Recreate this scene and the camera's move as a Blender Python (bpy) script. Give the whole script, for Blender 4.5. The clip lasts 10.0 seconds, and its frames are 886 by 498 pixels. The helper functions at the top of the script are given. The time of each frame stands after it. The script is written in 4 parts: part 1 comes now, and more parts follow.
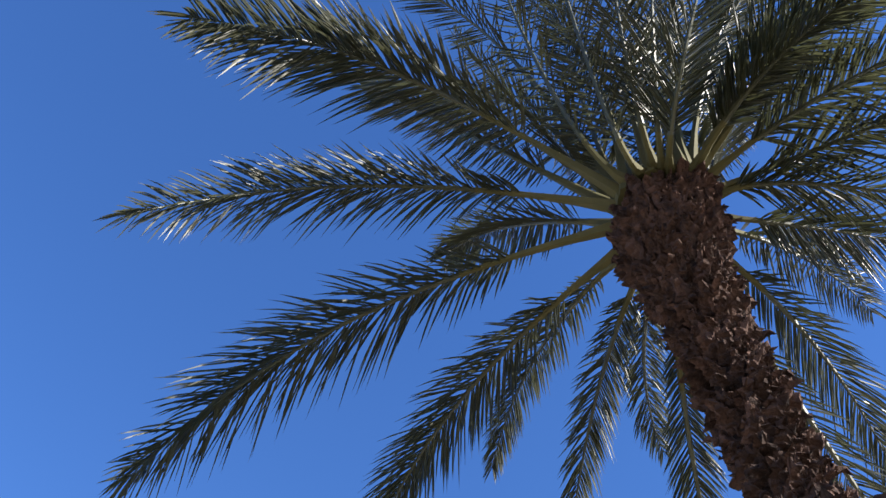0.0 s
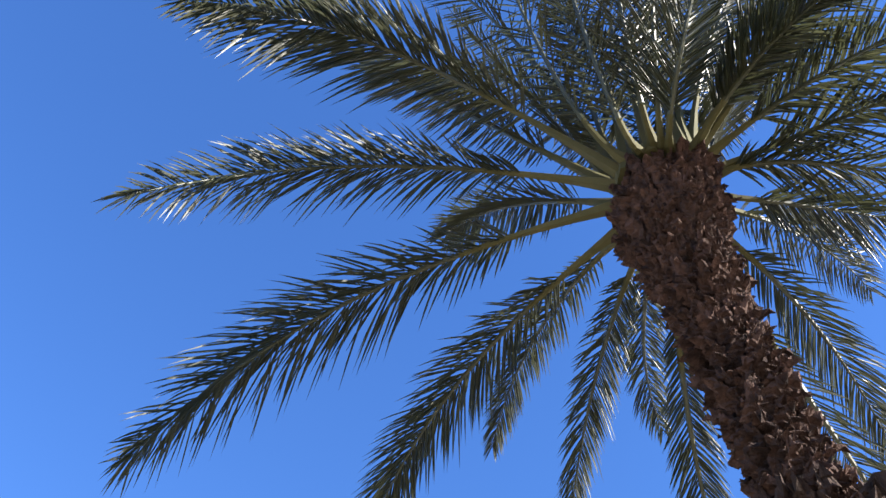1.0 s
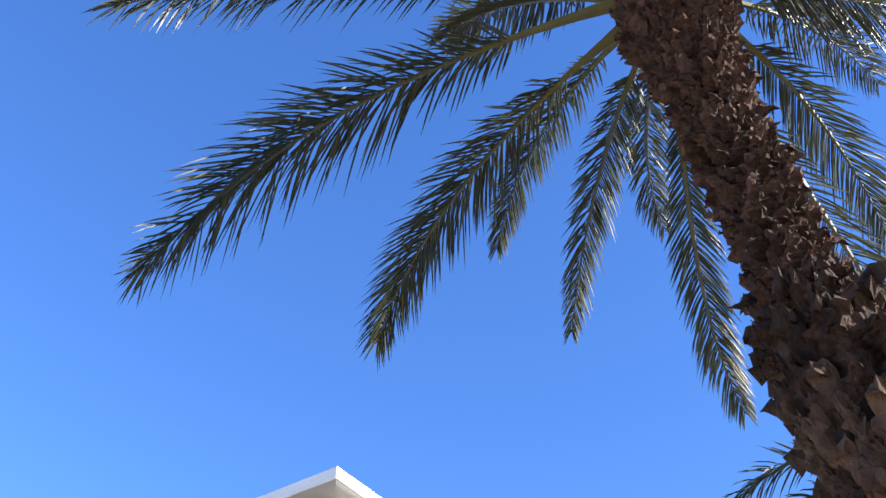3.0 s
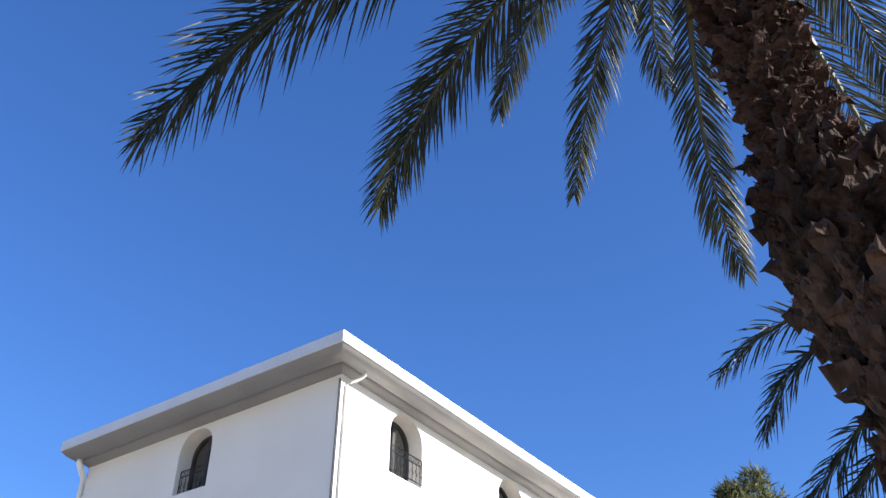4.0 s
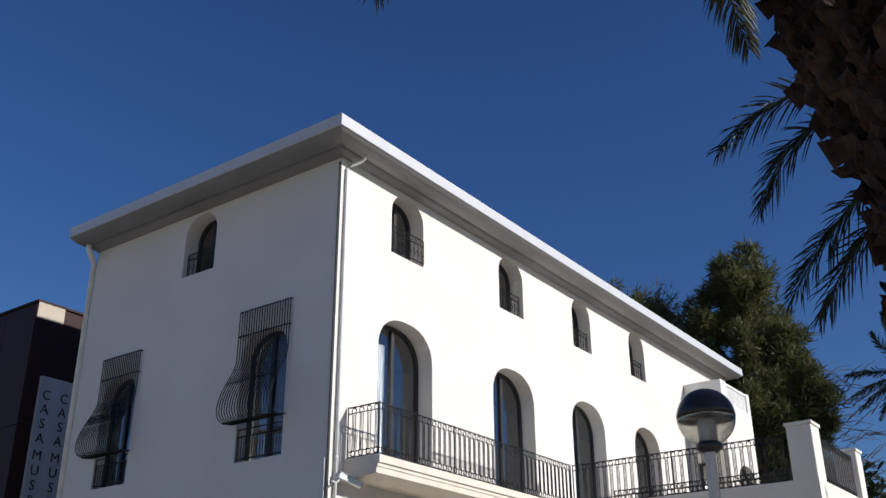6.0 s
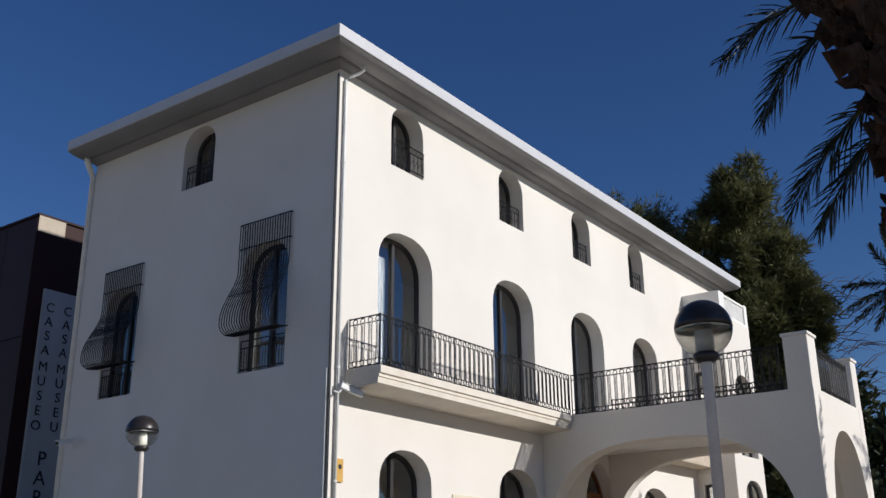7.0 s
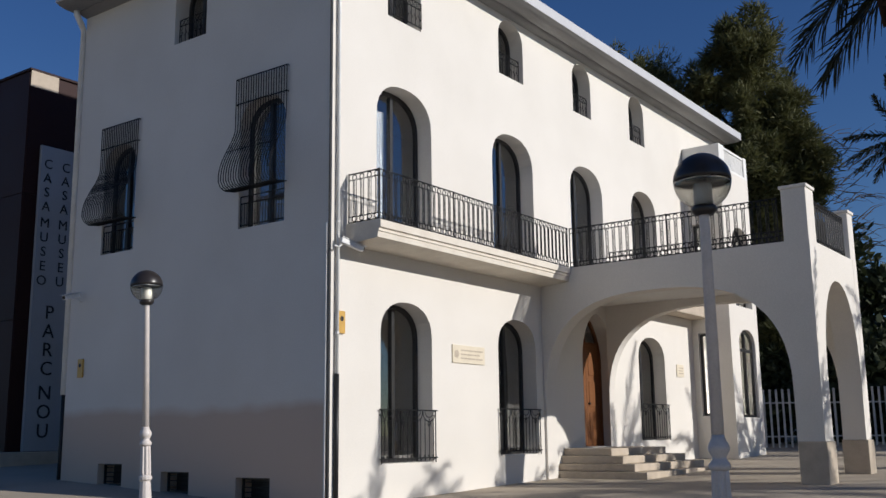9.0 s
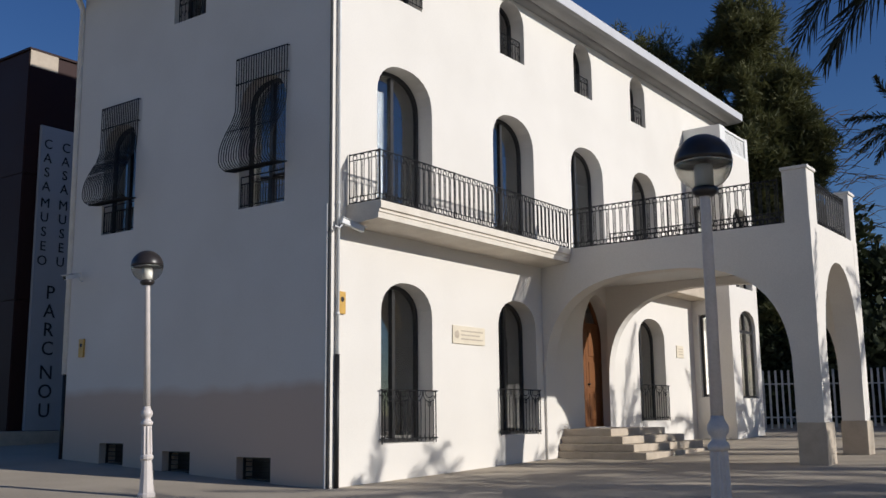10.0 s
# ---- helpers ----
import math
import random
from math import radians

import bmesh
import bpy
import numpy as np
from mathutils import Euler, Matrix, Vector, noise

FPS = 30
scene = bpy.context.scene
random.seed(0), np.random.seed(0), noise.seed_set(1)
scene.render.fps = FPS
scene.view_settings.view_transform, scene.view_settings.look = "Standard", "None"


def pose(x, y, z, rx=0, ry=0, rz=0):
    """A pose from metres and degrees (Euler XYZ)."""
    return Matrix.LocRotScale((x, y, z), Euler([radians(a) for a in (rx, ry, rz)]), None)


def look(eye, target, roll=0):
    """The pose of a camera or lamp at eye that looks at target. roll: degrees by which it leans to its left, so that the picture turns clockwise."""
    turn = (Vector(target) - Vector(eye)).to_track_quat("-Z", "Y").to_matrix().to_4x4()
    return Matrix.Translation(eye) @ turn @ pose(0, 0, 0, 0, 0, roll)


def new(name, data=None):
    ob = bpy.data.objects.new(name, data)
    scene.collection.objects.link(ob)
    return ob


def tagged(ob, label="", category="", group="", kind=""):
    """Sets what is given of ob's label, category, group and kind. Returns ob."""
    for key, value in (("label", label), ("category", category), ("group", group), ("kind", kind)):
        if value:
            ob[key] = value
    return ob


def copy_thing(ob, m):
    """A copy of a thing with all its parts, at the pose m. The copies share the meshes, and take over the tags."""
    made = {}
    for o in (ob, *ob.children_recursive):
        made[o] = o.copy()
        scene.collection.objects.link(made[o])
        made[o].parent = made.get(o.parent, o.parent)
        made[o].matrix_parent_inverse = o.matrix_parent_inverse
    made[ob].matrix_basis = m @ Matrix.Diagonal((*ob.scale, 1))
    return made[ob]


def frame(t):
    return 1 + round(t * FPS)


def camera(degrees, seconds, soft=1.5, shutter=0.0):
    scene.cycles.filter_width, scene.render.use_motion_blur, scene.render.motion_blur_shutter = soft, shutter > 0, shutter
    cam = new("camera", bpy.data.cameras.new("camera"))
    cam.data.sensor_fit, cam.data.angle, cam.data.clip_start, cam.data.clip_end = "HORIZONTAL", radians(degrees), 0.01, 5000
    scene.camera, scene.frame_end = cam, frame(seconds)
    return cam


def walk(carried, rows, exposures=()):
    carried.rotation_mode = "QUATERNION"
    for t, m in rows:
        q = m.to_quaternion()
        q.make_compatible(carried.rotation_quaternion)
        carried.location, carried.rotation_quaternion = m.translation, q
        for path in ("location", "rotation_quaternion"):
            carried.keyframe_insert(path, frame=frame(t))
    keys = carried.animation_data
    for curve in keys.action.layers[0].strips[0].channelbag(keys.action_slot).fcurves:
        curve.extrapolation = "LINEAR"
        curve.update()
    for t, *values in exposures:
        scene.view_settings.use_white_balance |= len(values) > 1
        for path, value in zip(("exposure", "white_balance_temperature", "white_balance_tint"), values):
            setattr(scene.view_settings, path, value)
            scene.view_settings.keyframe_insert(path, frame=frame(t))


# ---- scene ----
cam = camera(48.26, 10.0)
# The camera stands on the paving and tilts down from the palm's crown to the house.
EYE = (0.0, 0.0, 1.22)
TURNS = [
    (0.0, 0.31, 56.93, 3.63),
    (0.5, 0.22, 56.72, 3.45),
    (1.0, 0.16, 55.78, 3.34),
    (1.5, 0.02, 54.12, 2.93),
    (2.0, -0.11, 51.50, 2.39),
    (2.5, -0.24, 48.29, 1.88),
    (4.0, -0.31, 36.72, 0.72),
    (4.5, -0.28, 33.24, 0.60),
    (5.0, -0.32, 29.81, 0.33),
    (5.5, -0.37, 26.94, 0.10),
    (6.0, -0.41, 24.14, -0.28),
    (7.5, -0.37, 16.58, -0.44),
    (8.0, -0.36, 14.04, -0.59),
    (8.5, -0.35, 12.08, -0.69),
    (9.0, -0.35, 10.67, -0.69),
    (9.5, -0.31, 9.91, -0.65),
    (10.0, -0.31, 9.56, -0.58),
]
walk(cam, [(t, look(EYE, (EYE[0] - math.sin(radians(yaw)) * math.cos(radians(up)), EYE[1] + math.cos(radians(yaw)) * math.cos(radians(up)), EYE[2] + math.sin(radians(up))), roll)) for t, yaw, up, roll in TURNS],
     exposures=[(0.0, 1.94, 6800, 10), (0.5, 2.16, 6800, 10), (1.2, 2.36, 6800, 10), (2.0, 2.48, 6800, 10), (2.7, 2.44, 6800, 10), (3.8, 1.84, 6600, 10), (4.2, 1.46, 6500, 10), (4.6, 1.09, 6500, 10), (5.0, 0.66, 6450, 10), (5.5, 0.28, 6400, 10), (6.2, 0.03, 6400, 10), (7.5, -0.22, 6450, 10), (8.6, -0.24, 6450, 10), (9.3, -0.18, 6500, 10), (10.0, -0.18, 6500, 10)])

# ---- light ----
world = bpy.data.worlds.new("sky")
scene.world = world
world.use_nodes = True
SUN_UP, SUN_AZ = 23.0, 111.3
sky = world.node_tree.nodes.new("ShaderNodeTexSky")
sky.sky_type = "NISHITA"
sky.sun_disc = False
sky.sun_elevation, sky.sun_rotation = radians(SUN_UP), radians(SUN_AZ)
sky.air_density, sky.dust_density, sky.ozone_density = 1.0, 0.1, 5.0
back = world.node_tree.nodes["Background"]
back.inputs[1].default_value = 0.079
deep = world.node_tree.nodes.new("ShaderNodeHueSaturation")
deep.inputs["Hue"].default_value, deep.inputs["Saturation"].default_value = 0.512, 1.15
world.node_tree.links.new(sky.outputs[0], deep.inputs["Color"])
world.node_tree.links.new(deep.outputs[0], back.inputs[0])
sun = new("sun", bpy.data.lights.new("sun", "SUN"))
sun.data.energy, sun.data.angle, sun.data.color = 4.5, radians(0.53), (1.0, 0.965, 0.92)
to_sun = Vector((math.sin(radians(SUN_AZ)) * math.cos(radians(SUN_UP)), math.cos(radians(SUN_AZ)) * math.cos(radians(SUN_UP)), math.sin(radians(SUN_UP))))
sun.matrix_world = look(to_sun * 60, (0, 0, 0))


# ---- materials ----
def material(name, base, rough=0.6, metal=0.0, other=None, scale=3.0, fine=60.0, bump=0.15, amount=0.5, vary=0.0, spec=0.5, stretch=(1, 1, 1)):
    """A surface with stains at one scale, grain and relief at a finer one, and some difference from piece to piece."""
    m = bpy.data.materials.new(name)
    m.use_nodes = True
    n, l = m.node_tree.nodes, m.node_tree.links
    b = n["Principled BSDF"]
    b.inputs["Metallic"].default_value = metal
    b.inputs["Specular IOR Level"].default_value = spec
    co = n.new("ShaderNodeTexCoord")
    mp = n.new("ShaderNodeMapping")
    mp.inputs["Scale"].default_value = stretch
    l.new(co.outputs["Object"], mp.inputs[0])
    big, small = n.new("ShaderNodeTexNoise"), n.new("ShaderNodeTexNoise")
    big.inputs["Scale"].default_value, big.inputs["Detail"].default_value = scale, 5
    small.inputs["Scale"].default_value, small.inputs["Detail"].default_value = fine, 4
    for t in (big, small):
        l.new(mp.outputs[0], t.inputs["Vector"])
    mix = n.new("ShaderNodeMix")
    mix.data_type = "RGBA"
    other = other or tuple(c * 0.75 for c in base)
    mix.inputs["A"].default_value, mix.inputs["B"].default_value = (*base, 1), (*other, 1)
    ramp = n.new("ShaderNodeMapRange")
    ramp.inputs["From Min"].default_value, ramp.inputs["From Max"].default_value = 0.38, 0.68
    ramp.inputs["To Max"].default_value = amount
    l.new(big.outputs["Fac"], ramp.inputs["Value"])
    l.new(ramp.outputs[0], mix.inputs["Factor"])
    out = mix.outputs["Result"]
    hs = n.new("ShaderNodeHueSaturation")
    g = n.new("ShaderNodeMapRange")
    g.inputs["To Min"].default_value, g.inputs["To Max"].default_value = 0.86, 1.14
    l.new(small.outputs["Fac"], g.inputs["Value"])
    if vary:
        oi = n.new("ShaderNodeObjectInfo")
        v = n.new("ShaderNodeMapRange")
        v.inputs["To Min"].default_value, v.inputs["To Max"].default_value = 1 - vary, 1 + vary
        l.new(oi.outputs["Random"], v.inputs["Value"])
        mu = n.new("ShaderNodeMath")
        mu.operation = "MULTIPLY"
        l.new(v.outputs[0], mu.inputs[0])
        l.new(g.outputs[0], mu.inputs[1])
        l.new(mu.outputs[0], hs.inputs["Value"])
    else:
        l.new(g.outputs[0], hs.inputs["Value"])
    l.new(out, hs.inputs["Color"])
    l.new(hs.outputs[0], b.inputs["Base Color"])
    r = n.new("ShaderNodeMapRange")
    r.inputs["To Min"].default_value, r.inputs["To Max"].default_value = max(rough - 0.1, 0.02), min(rough + 0.1, 1)
    l.new(big.outputs["Fac"], r.inputs["Value"])
    l.new(r.outputs[0], b.inputs["Roughness"])
    if bump:
        bp = n.new("ShaderNodeBump")
        bp.inputs["Strength"].default_value, bp.inputs["Distance"].default_value = bump, 0.02
        l.new(small.outputs["Fac"], bp.inputs["Height"])
        l.new(bp.outputs[0], b.inputs["Normal"])
    return m


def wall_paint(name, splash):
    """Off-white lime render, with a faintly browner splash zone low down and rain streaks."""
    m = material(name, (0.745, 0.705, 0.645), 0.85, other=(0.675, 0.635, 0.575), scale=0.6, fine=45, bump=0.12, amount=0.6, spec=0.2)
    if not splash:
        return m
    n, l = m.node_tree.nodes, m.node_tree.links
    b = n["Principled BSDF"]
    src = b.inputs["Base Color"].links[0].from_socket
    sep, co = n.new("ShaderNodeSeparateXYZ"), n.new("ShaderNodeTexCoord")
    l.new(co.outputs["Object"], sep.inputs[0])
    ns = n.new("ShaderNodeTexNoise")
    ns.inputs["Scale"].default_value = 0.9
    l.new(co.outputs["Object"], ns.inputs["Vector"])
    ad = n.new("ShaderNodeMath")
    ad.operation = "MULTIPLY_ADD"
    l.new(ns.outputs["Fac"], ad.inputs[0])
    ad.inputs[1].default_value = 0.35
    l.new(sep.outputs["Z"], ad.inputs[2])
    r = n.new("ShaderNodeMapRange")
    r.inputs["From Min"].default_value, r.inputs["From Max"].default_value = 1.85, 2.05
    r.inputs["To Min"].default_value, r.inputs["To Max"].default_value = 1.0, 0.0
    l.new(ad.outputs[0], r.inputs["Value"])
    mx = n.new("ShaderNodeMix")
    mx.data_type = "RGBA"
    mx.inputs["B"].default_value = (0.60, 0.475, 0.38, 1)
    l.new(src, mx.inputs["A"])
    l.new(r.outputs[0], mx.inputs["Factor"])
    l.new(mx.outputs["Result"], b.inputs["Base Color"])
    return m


def glass(name, tint=(0.93, 0.96, 0.97), rough=0.0, ior=1.5):
    m = bpy.data.materials.new(name)
    m.use_nodes = True
    b = m.node_tree.nodes["Principled BSDF"]
    b.inputs["Base Color"].default_value = (*tint, 1)
    b.inputs["Roughness"].default_value = rough
    b.inputs["Transmission Weight"].default_value = 1.0
    b.inputs["IOR"].default_value = ior
    return m


def leaf_material(name, base, other, vary=0.2, through_amount=0.25, gloss=0.35):
    """Leaves: colour varies from leaf to leaf; some light passes through."""
    m = bpy.data.materials.new(name)
    m.use_nodes = True
    n, l = m.node_tree.nodes, m.node_tree.links
    b, o = n["Principled BSDF"], n["Material Output"]
    geo = n.new("ShaderNodeNewGeometry")
    ns = n.new("ShaderNodeTexNoise")
    ns.inputs["Scale"].default_value = 1.3
    co = n.new("ShaderNodeTexCoord")
    l.new(co.outputs["Object"], ns.inputs["Vector"])
    av = n.new("ShaderNodeMath")
    av.operation = "MULTIPLY_ADD"
    av.inputs[1].default_value = 0.6
    l.new(geo.outputs["Random Per Island"], av.inputs[0])
    sc = n.new("ShaderNodeMath")
    sc.operation = "MULTIPLY"
    sc.inputs[1].default_value = 0.5
    l.new(ns.outputs["Fac"], sc.inputs[0])
    l.new(sc.outputs[0], av.inputs[2])
    mx = n.new("ShaderNodeMix")
    mx.data_type = "RGBA"
    mx.inputs["A"].default_value, mx.inputs["B"].default_value = (*base, 1), (*other, 1)
    l.new(av.outputs[0], mx.inputs["Factor"])
    l.new(mx.outputs["Result"], b.inputs["Base Color"])
    b.inputs["Roughness"].default_value = gloss
    b.inputs["Specular IOR Level"].default_value = 0.26
    tr = n.new("ShaderNodeBsdfTranslucent")
    lit = n.new("ShaderNodeHueSaturation")
    lit.inputs["Value"].default_value = 1.6
    l.new(mx.outputs["Result"], lit.inputs["Color"])
    l.new(lit.outputs[0], tr.inputs["Color"])
    sh = n.new("ShaderNodeMixShader")
    sh.inputs[0].default_value = through_amount
    l.new(b.outputs[0], sh.inputs[1])
    l.new(tr.outputs[0], sh.inputs[2])
    l.new(sh.outputs[0], o.inputs["Surface"])
    return m


RENDER = wall_paint("lime_render", False)
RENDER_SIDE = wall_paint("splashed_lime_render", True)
STONE = material("pale_stone", (0.52, 0.44, 0.345), 0.85, other=(0.38, 0.315, 0.24), scale=4, fine=40, bump=0.2)
PLASTER = material("white_plaster", (0.80, 0.79, 0.76), 0.7, scale=1.0, fine=30, bump=0.05, amount=0.3, spec=0.2)
SLAB = material("cream_moulding", (0.74, 0.68, 0.585), 0.8, other=(0.62, 0.55, 0.46), scale=2.5, fine=35, bump=0.12, amount=0.6, spec=0.2)
FASCIA = material("painted_fascia", (0.58, 0.58, 0.59), 0.45, scale=1.5, fine=20, bump=0.03, amount=0.3)
# Grey set well below the fascia's, to carry the shade under the eaves.
SOFFIT = material("shade_grey_soffit", (0.25, 0.245, 0.24), 0.6, scale=1.2, fine=20, bump=0.05, amount=0.4)
ROOFING = material("clay_roofing", (0.36, 0.2, 0.13), 0.85, scale=2, fine=25, bump=0.3)
IRON = material("wrought_iron", (0.018, 0.018, 0.019), 0.55, 0.3, scale=8, fine=90, bump=0.1)
FRAME = material("dark_paint_and_cellar_shade", (0.028, 0.026, 0.025), 0.4, scale=6, fine=50, bump=0.05)
WOOD = material("varnished_door", (0.20, 0.075, 0.022), 0.45, other=(0.12, 0.042, 0.013), scale=2, fine=30, bump=0.2, stretch=(6, 6, 0.6))
GLASS = glass("window_glass", ior=1.9)
GLOBE = glass("globe_glass", (0.80, 0.79, 0.75), 0.12)
SMOKED = material("smoked_cap", (0.030, 0.025, 0.023), 0.30, scale=4, fine=40, bump=0.0)
LAMP_PAINT = material("lamp_paint", (0.66, 0.60, 0.56), 0.4, 0.0, other=(0.54, 0.49, 0.45), scale=6, fine=50, bump=0.06)
PIPE = material("white_pipe", (0.80, 0.80, 0.78), 0.45, scale=3, fine=30, bump=0.03)
DARK_PIPE = material("cast_iron_pipe", (0.02, 0.02, 0.021), 0.5, 0.2, scale=5, fine=60, bump=0.1)
CONCRETE = material("paving_concrete", (0.45, 0.385, 0.30), 0.9, other=(0.32, 0.27, 0.21), scale=0.45, fine=22, bump=0.25, amount=0.7, spec=0.25)
CORTEN = material("brown_cladding", (0.028, 0.011, 0.010), 0.55, 0.0, other=(0.036, 0.014, 0.012), scale=0.5, fine=14, bump=0.05, vary=0.2, spec=0.17)
PANEL = material("grey_sign_panel", (0.42, 0.43, 0.45), 0.5, scale=0.8, fine=30, bump=0.04, amount=0.4)
LETTER = material("black_lettering", (0.015, 0.015, 0.018), 0.5, scale=5, fine=40, bump=0)
YELLOW = material("yellow_enamel", (0.62, 0.37, 0.09), 0.4, scale=8, fine=40, bump=0.03)
PLAQUE = material("cream_plaque", (0.72, 0.64, 0.50), 0.6, other=(0.62, 0.55, 0.42), scale=5, fine=50, bump=0.1)
# Room surfaces coloured dark, so the gloom behind the glass is in the colour.
INTERIOR = material("darkened_interior", (0.10, 0.092, 0.085), 0.9, scale=1, fine=20, bump=0.0)
CURTAIN = material("pale_curtain", (0.32, 0.33, 0.34), 0.9, scale=2, fine=50, bump=0.1)
PALM_LEAF = leaf_material("palm_leaflets", (0.013, 0.016, 0.008), (0.042, 0.044, 0.021), through_amount=0.34, gloss=0.42)
PALM_RIB = material("palm_petiole", (0.068, 0.062, 0.024), 0.75, other=(0.040, 0.041, 0.016), scale=5, fine=40, bump=0.1, spec=0.2)
RIB_GREEN = material("leaf_midrib", (0.034, 0.037, 0.015), 0.5, scale=6, fine=40, bump=0.05)
BARK = material("palm_bark", (0.060, 0.034, 0.026), 0.95, other=(0.012, 0.007, 0.006), scale=14, fine=75, bump=1.0, amount=1.0, vary=0.35, spec=0.15, stretch=(1, 1, 0.6))
# Near-black, so the gaps between the leaf bases read as deep shade.
CORE = material("gap_shade_core", (0.020, 0.012, 0.009), 1.0, other=(0.010, 0.006, 0.005), scale=9, fine=50, bump=0.8, spec=0.1)
HUSK = material("dry_leaf_base", (0.074, 0.046, 0.034), 0.95, other=(0.012, 0.007, 0.006), scale=10, fine=70, bump=1.0, amount=1.0, vary=0.45, spec=0.15, stretch=(1, 1, 0.4))
NEEDLE = leaf_material("conifer_foliage", (0.046, 0.056, 0.019), (0.115, 0.112, 0.044), through_amount=0.25, gloss=0.7)
DARKLEAF = leaf_material("shade_foliage", (0.022, 0.034, 0.016), (0.05, 0.06, 0.028), through_amount=0.15, gloss=0.6)
TREEBARK = material("tree_bark", (0.10, 0.075, 0.055), 0.9, scale=6, fine=30, bump=0.6, stretch=(1, 1, 0.3))
FENCE_PAINT = material("pale_fence_paint", (0.5, 0.5, 0.48), 0.5, scale=4, fine=40, bump=0.05)


# ---- building helpers ----
def mesh_of(name, verts, faces, mats, smooth=False, index=None):
    me = bpy.data.meshes.new(name)
    me.from_pydata([tuple(v) for v in verts], [], faces)
    for m in mats if isinstance(mats, (list, tuple)) else [mats]:
        me.materials.append(m)
    if index:
        me.polygons.foreach_set("material_index", index)
    if smooth:
        me.polygons.foreach_set("use_smooth", [True] * len(me.polygons))
    me.update()
    return me


def part(name, bm, mat, parent=None, label="", smooth=False):
    """Links a bmesh, or a finished mesh, as one object, under a thing or a part if one is given."""
    if isinstance(bm, bpy.types.Mesh):
        me = bm
    else:
        bmesh.ops.recalc_face_normals(bm, faces=bm.faces)
        me = bpy.data.meshes.new(name)
        bm.to_mesh(me)
        bm.free()
        me.materials.append(mat)
        if smooth:
            me.polygons.foreach_set("use_smooth", [True] * len(me.polygons))
    ob = new(name, me)
    if parent:
        ob.parent = parent
    return tagged(ob, label)


def box_in(bm, x0, y0, z0, x1, y1, z1, bevel=0.0):
    made = bmesh.ops.create_cube(bm, size=1)["verts"]
    for v in made:
        v.co = Vector(((x0 + x1) / 2 + v.co.x * (x1 - x0), (y0 + y1) / 2 + v.co.y * (y1 - y0), (z0 + z1) / 2 + v.co.z * (z1 - z0)))
    if bevel:
        edges = list({e for v in made for e in v.link_edges})
        bmesh.ops.bevel(bm, geom=edges, offset=bevel, segments=2, affect="EDGES", profile=0.5)
    return bm


def box(x0, y0, z0, x1, y1, z1, bevel=0.0):
    return box_in(bmesh.new(), x0, y0, z0, x1, y1, z1, bevel)


def turned(profile, sides=24, bm=None, at=(0, 0, 0)):
    """A turned solid from (radius, height) pairs."""
    bm = bm or bmesh.new()
    rings = []
    for r, z in profile:
        rings.append([bm.verts.new((at[0] + r * math.cos(2 * math.pi * k / sides), at[1] + r * math.sin(2 * math.pi * k / sides), at[2] + z)) for k in range(sides)])
    for a, b in zip(rings, rings[1:]):
        for k in range(sides):
            bm.faces.new((a[k], a[(k + 1) % sides], b[(k + 1) % sides], b[k]))
    bm.faces.new(rings[0][::-1])
    bm.faces.new(rings[-1])
    return bm


def tube(bm, points, radius, sides=6, closed=False, ends=None):
    """A round bar along points; ends gives radii at start and end where it tapers."""
    pts = [Vector(p) for p in points]
    n, rings = len(pts), []
    for i, p in enumerate(pts):
        a = pts[(i - 1) % n] if closed or i else p
        b = pts[(i + 1) % n] if closed or i < n - 1 else p
        d = (b - a).normalized()
        s = d.cross(Vector((0, 0, 1)) if abs(d.z) < 0.9 else Vector((1, 0, 0))).normalized()
        t = s.cross(d)
        r = radius if ends is None else ends[0] + (ends[1] - ends[0]) * i / max(n - 1, 1)
        rings.append([bm.verts.new(p + (s * math.cos(2 * math.pi * k / sides) + t * math.sin(2 * math.pi * k / sides)) * r) for k in range(sides)])
    for i in range(n if closed else n - 1):
        a, b = rings[i], rings[(i + 1) % n]
        for k in range(sides):
            bm.faces.new((a[k], a[(k + 1) % sides], b[(k + 1) % sides], b[k]))
    if not closed:
        bm.faces.new(rings[0][::-1])
        bm.faces.new(rings[-1])
    return bm


def arch(a0, a1, b0, b1, rise, power=2.2, steps=14):
    """The outline of an opening with an arched head, round from its lower left corner."""
    mid, half, spring = (a0 + a1) / 2, (a1 - a0) / 2, b1 - rise
    head = []
    for k in range(steps + 1):
        g = math.pi * k / steps
        c, s = math.cos(g), math.sin(g)
        head.append((mid + half * math.copysign(abs(c) ** (2 / power), c), spring + rise * abs(s) ** (2 / power)))
    return [(a0, b0), (a1, b0)] + head


def slab_with_holes(outline, holes, origin, ax, bx, depth):
    """A plate of the given outline with openings through it; depth is the vector of its thickness."""
    bm = bmesh.new()
    o, ax, bx, depth = Vector(origin), Vector(ax), Vector(bx), Vector(depth)
    loops = []
    for off in (Vector(), depth):
        edges, rows = [], []
        for poly in [outline] + holes:
            vs = [bm.verts.new(o + ax * p[0] + bx * p[1] + off) for p in poly]
            edges += [bm.edges.new((vs[i], vs[(i + 1) % len(vs)])) for i in range(len(vs))]
            rows.append(vs)
        bmesh.ops.triangle_fill(bm, use_beauty=True, use_dissolve=False, edges=edges)
        loops.append(rows)
    for front, rear in zip(*loops):
        for i in range(len(front)):
            j = (i + 1) % len(front)
            bm.faces.new((front[i], front[j], rear[j], rear[i]))
    return bm


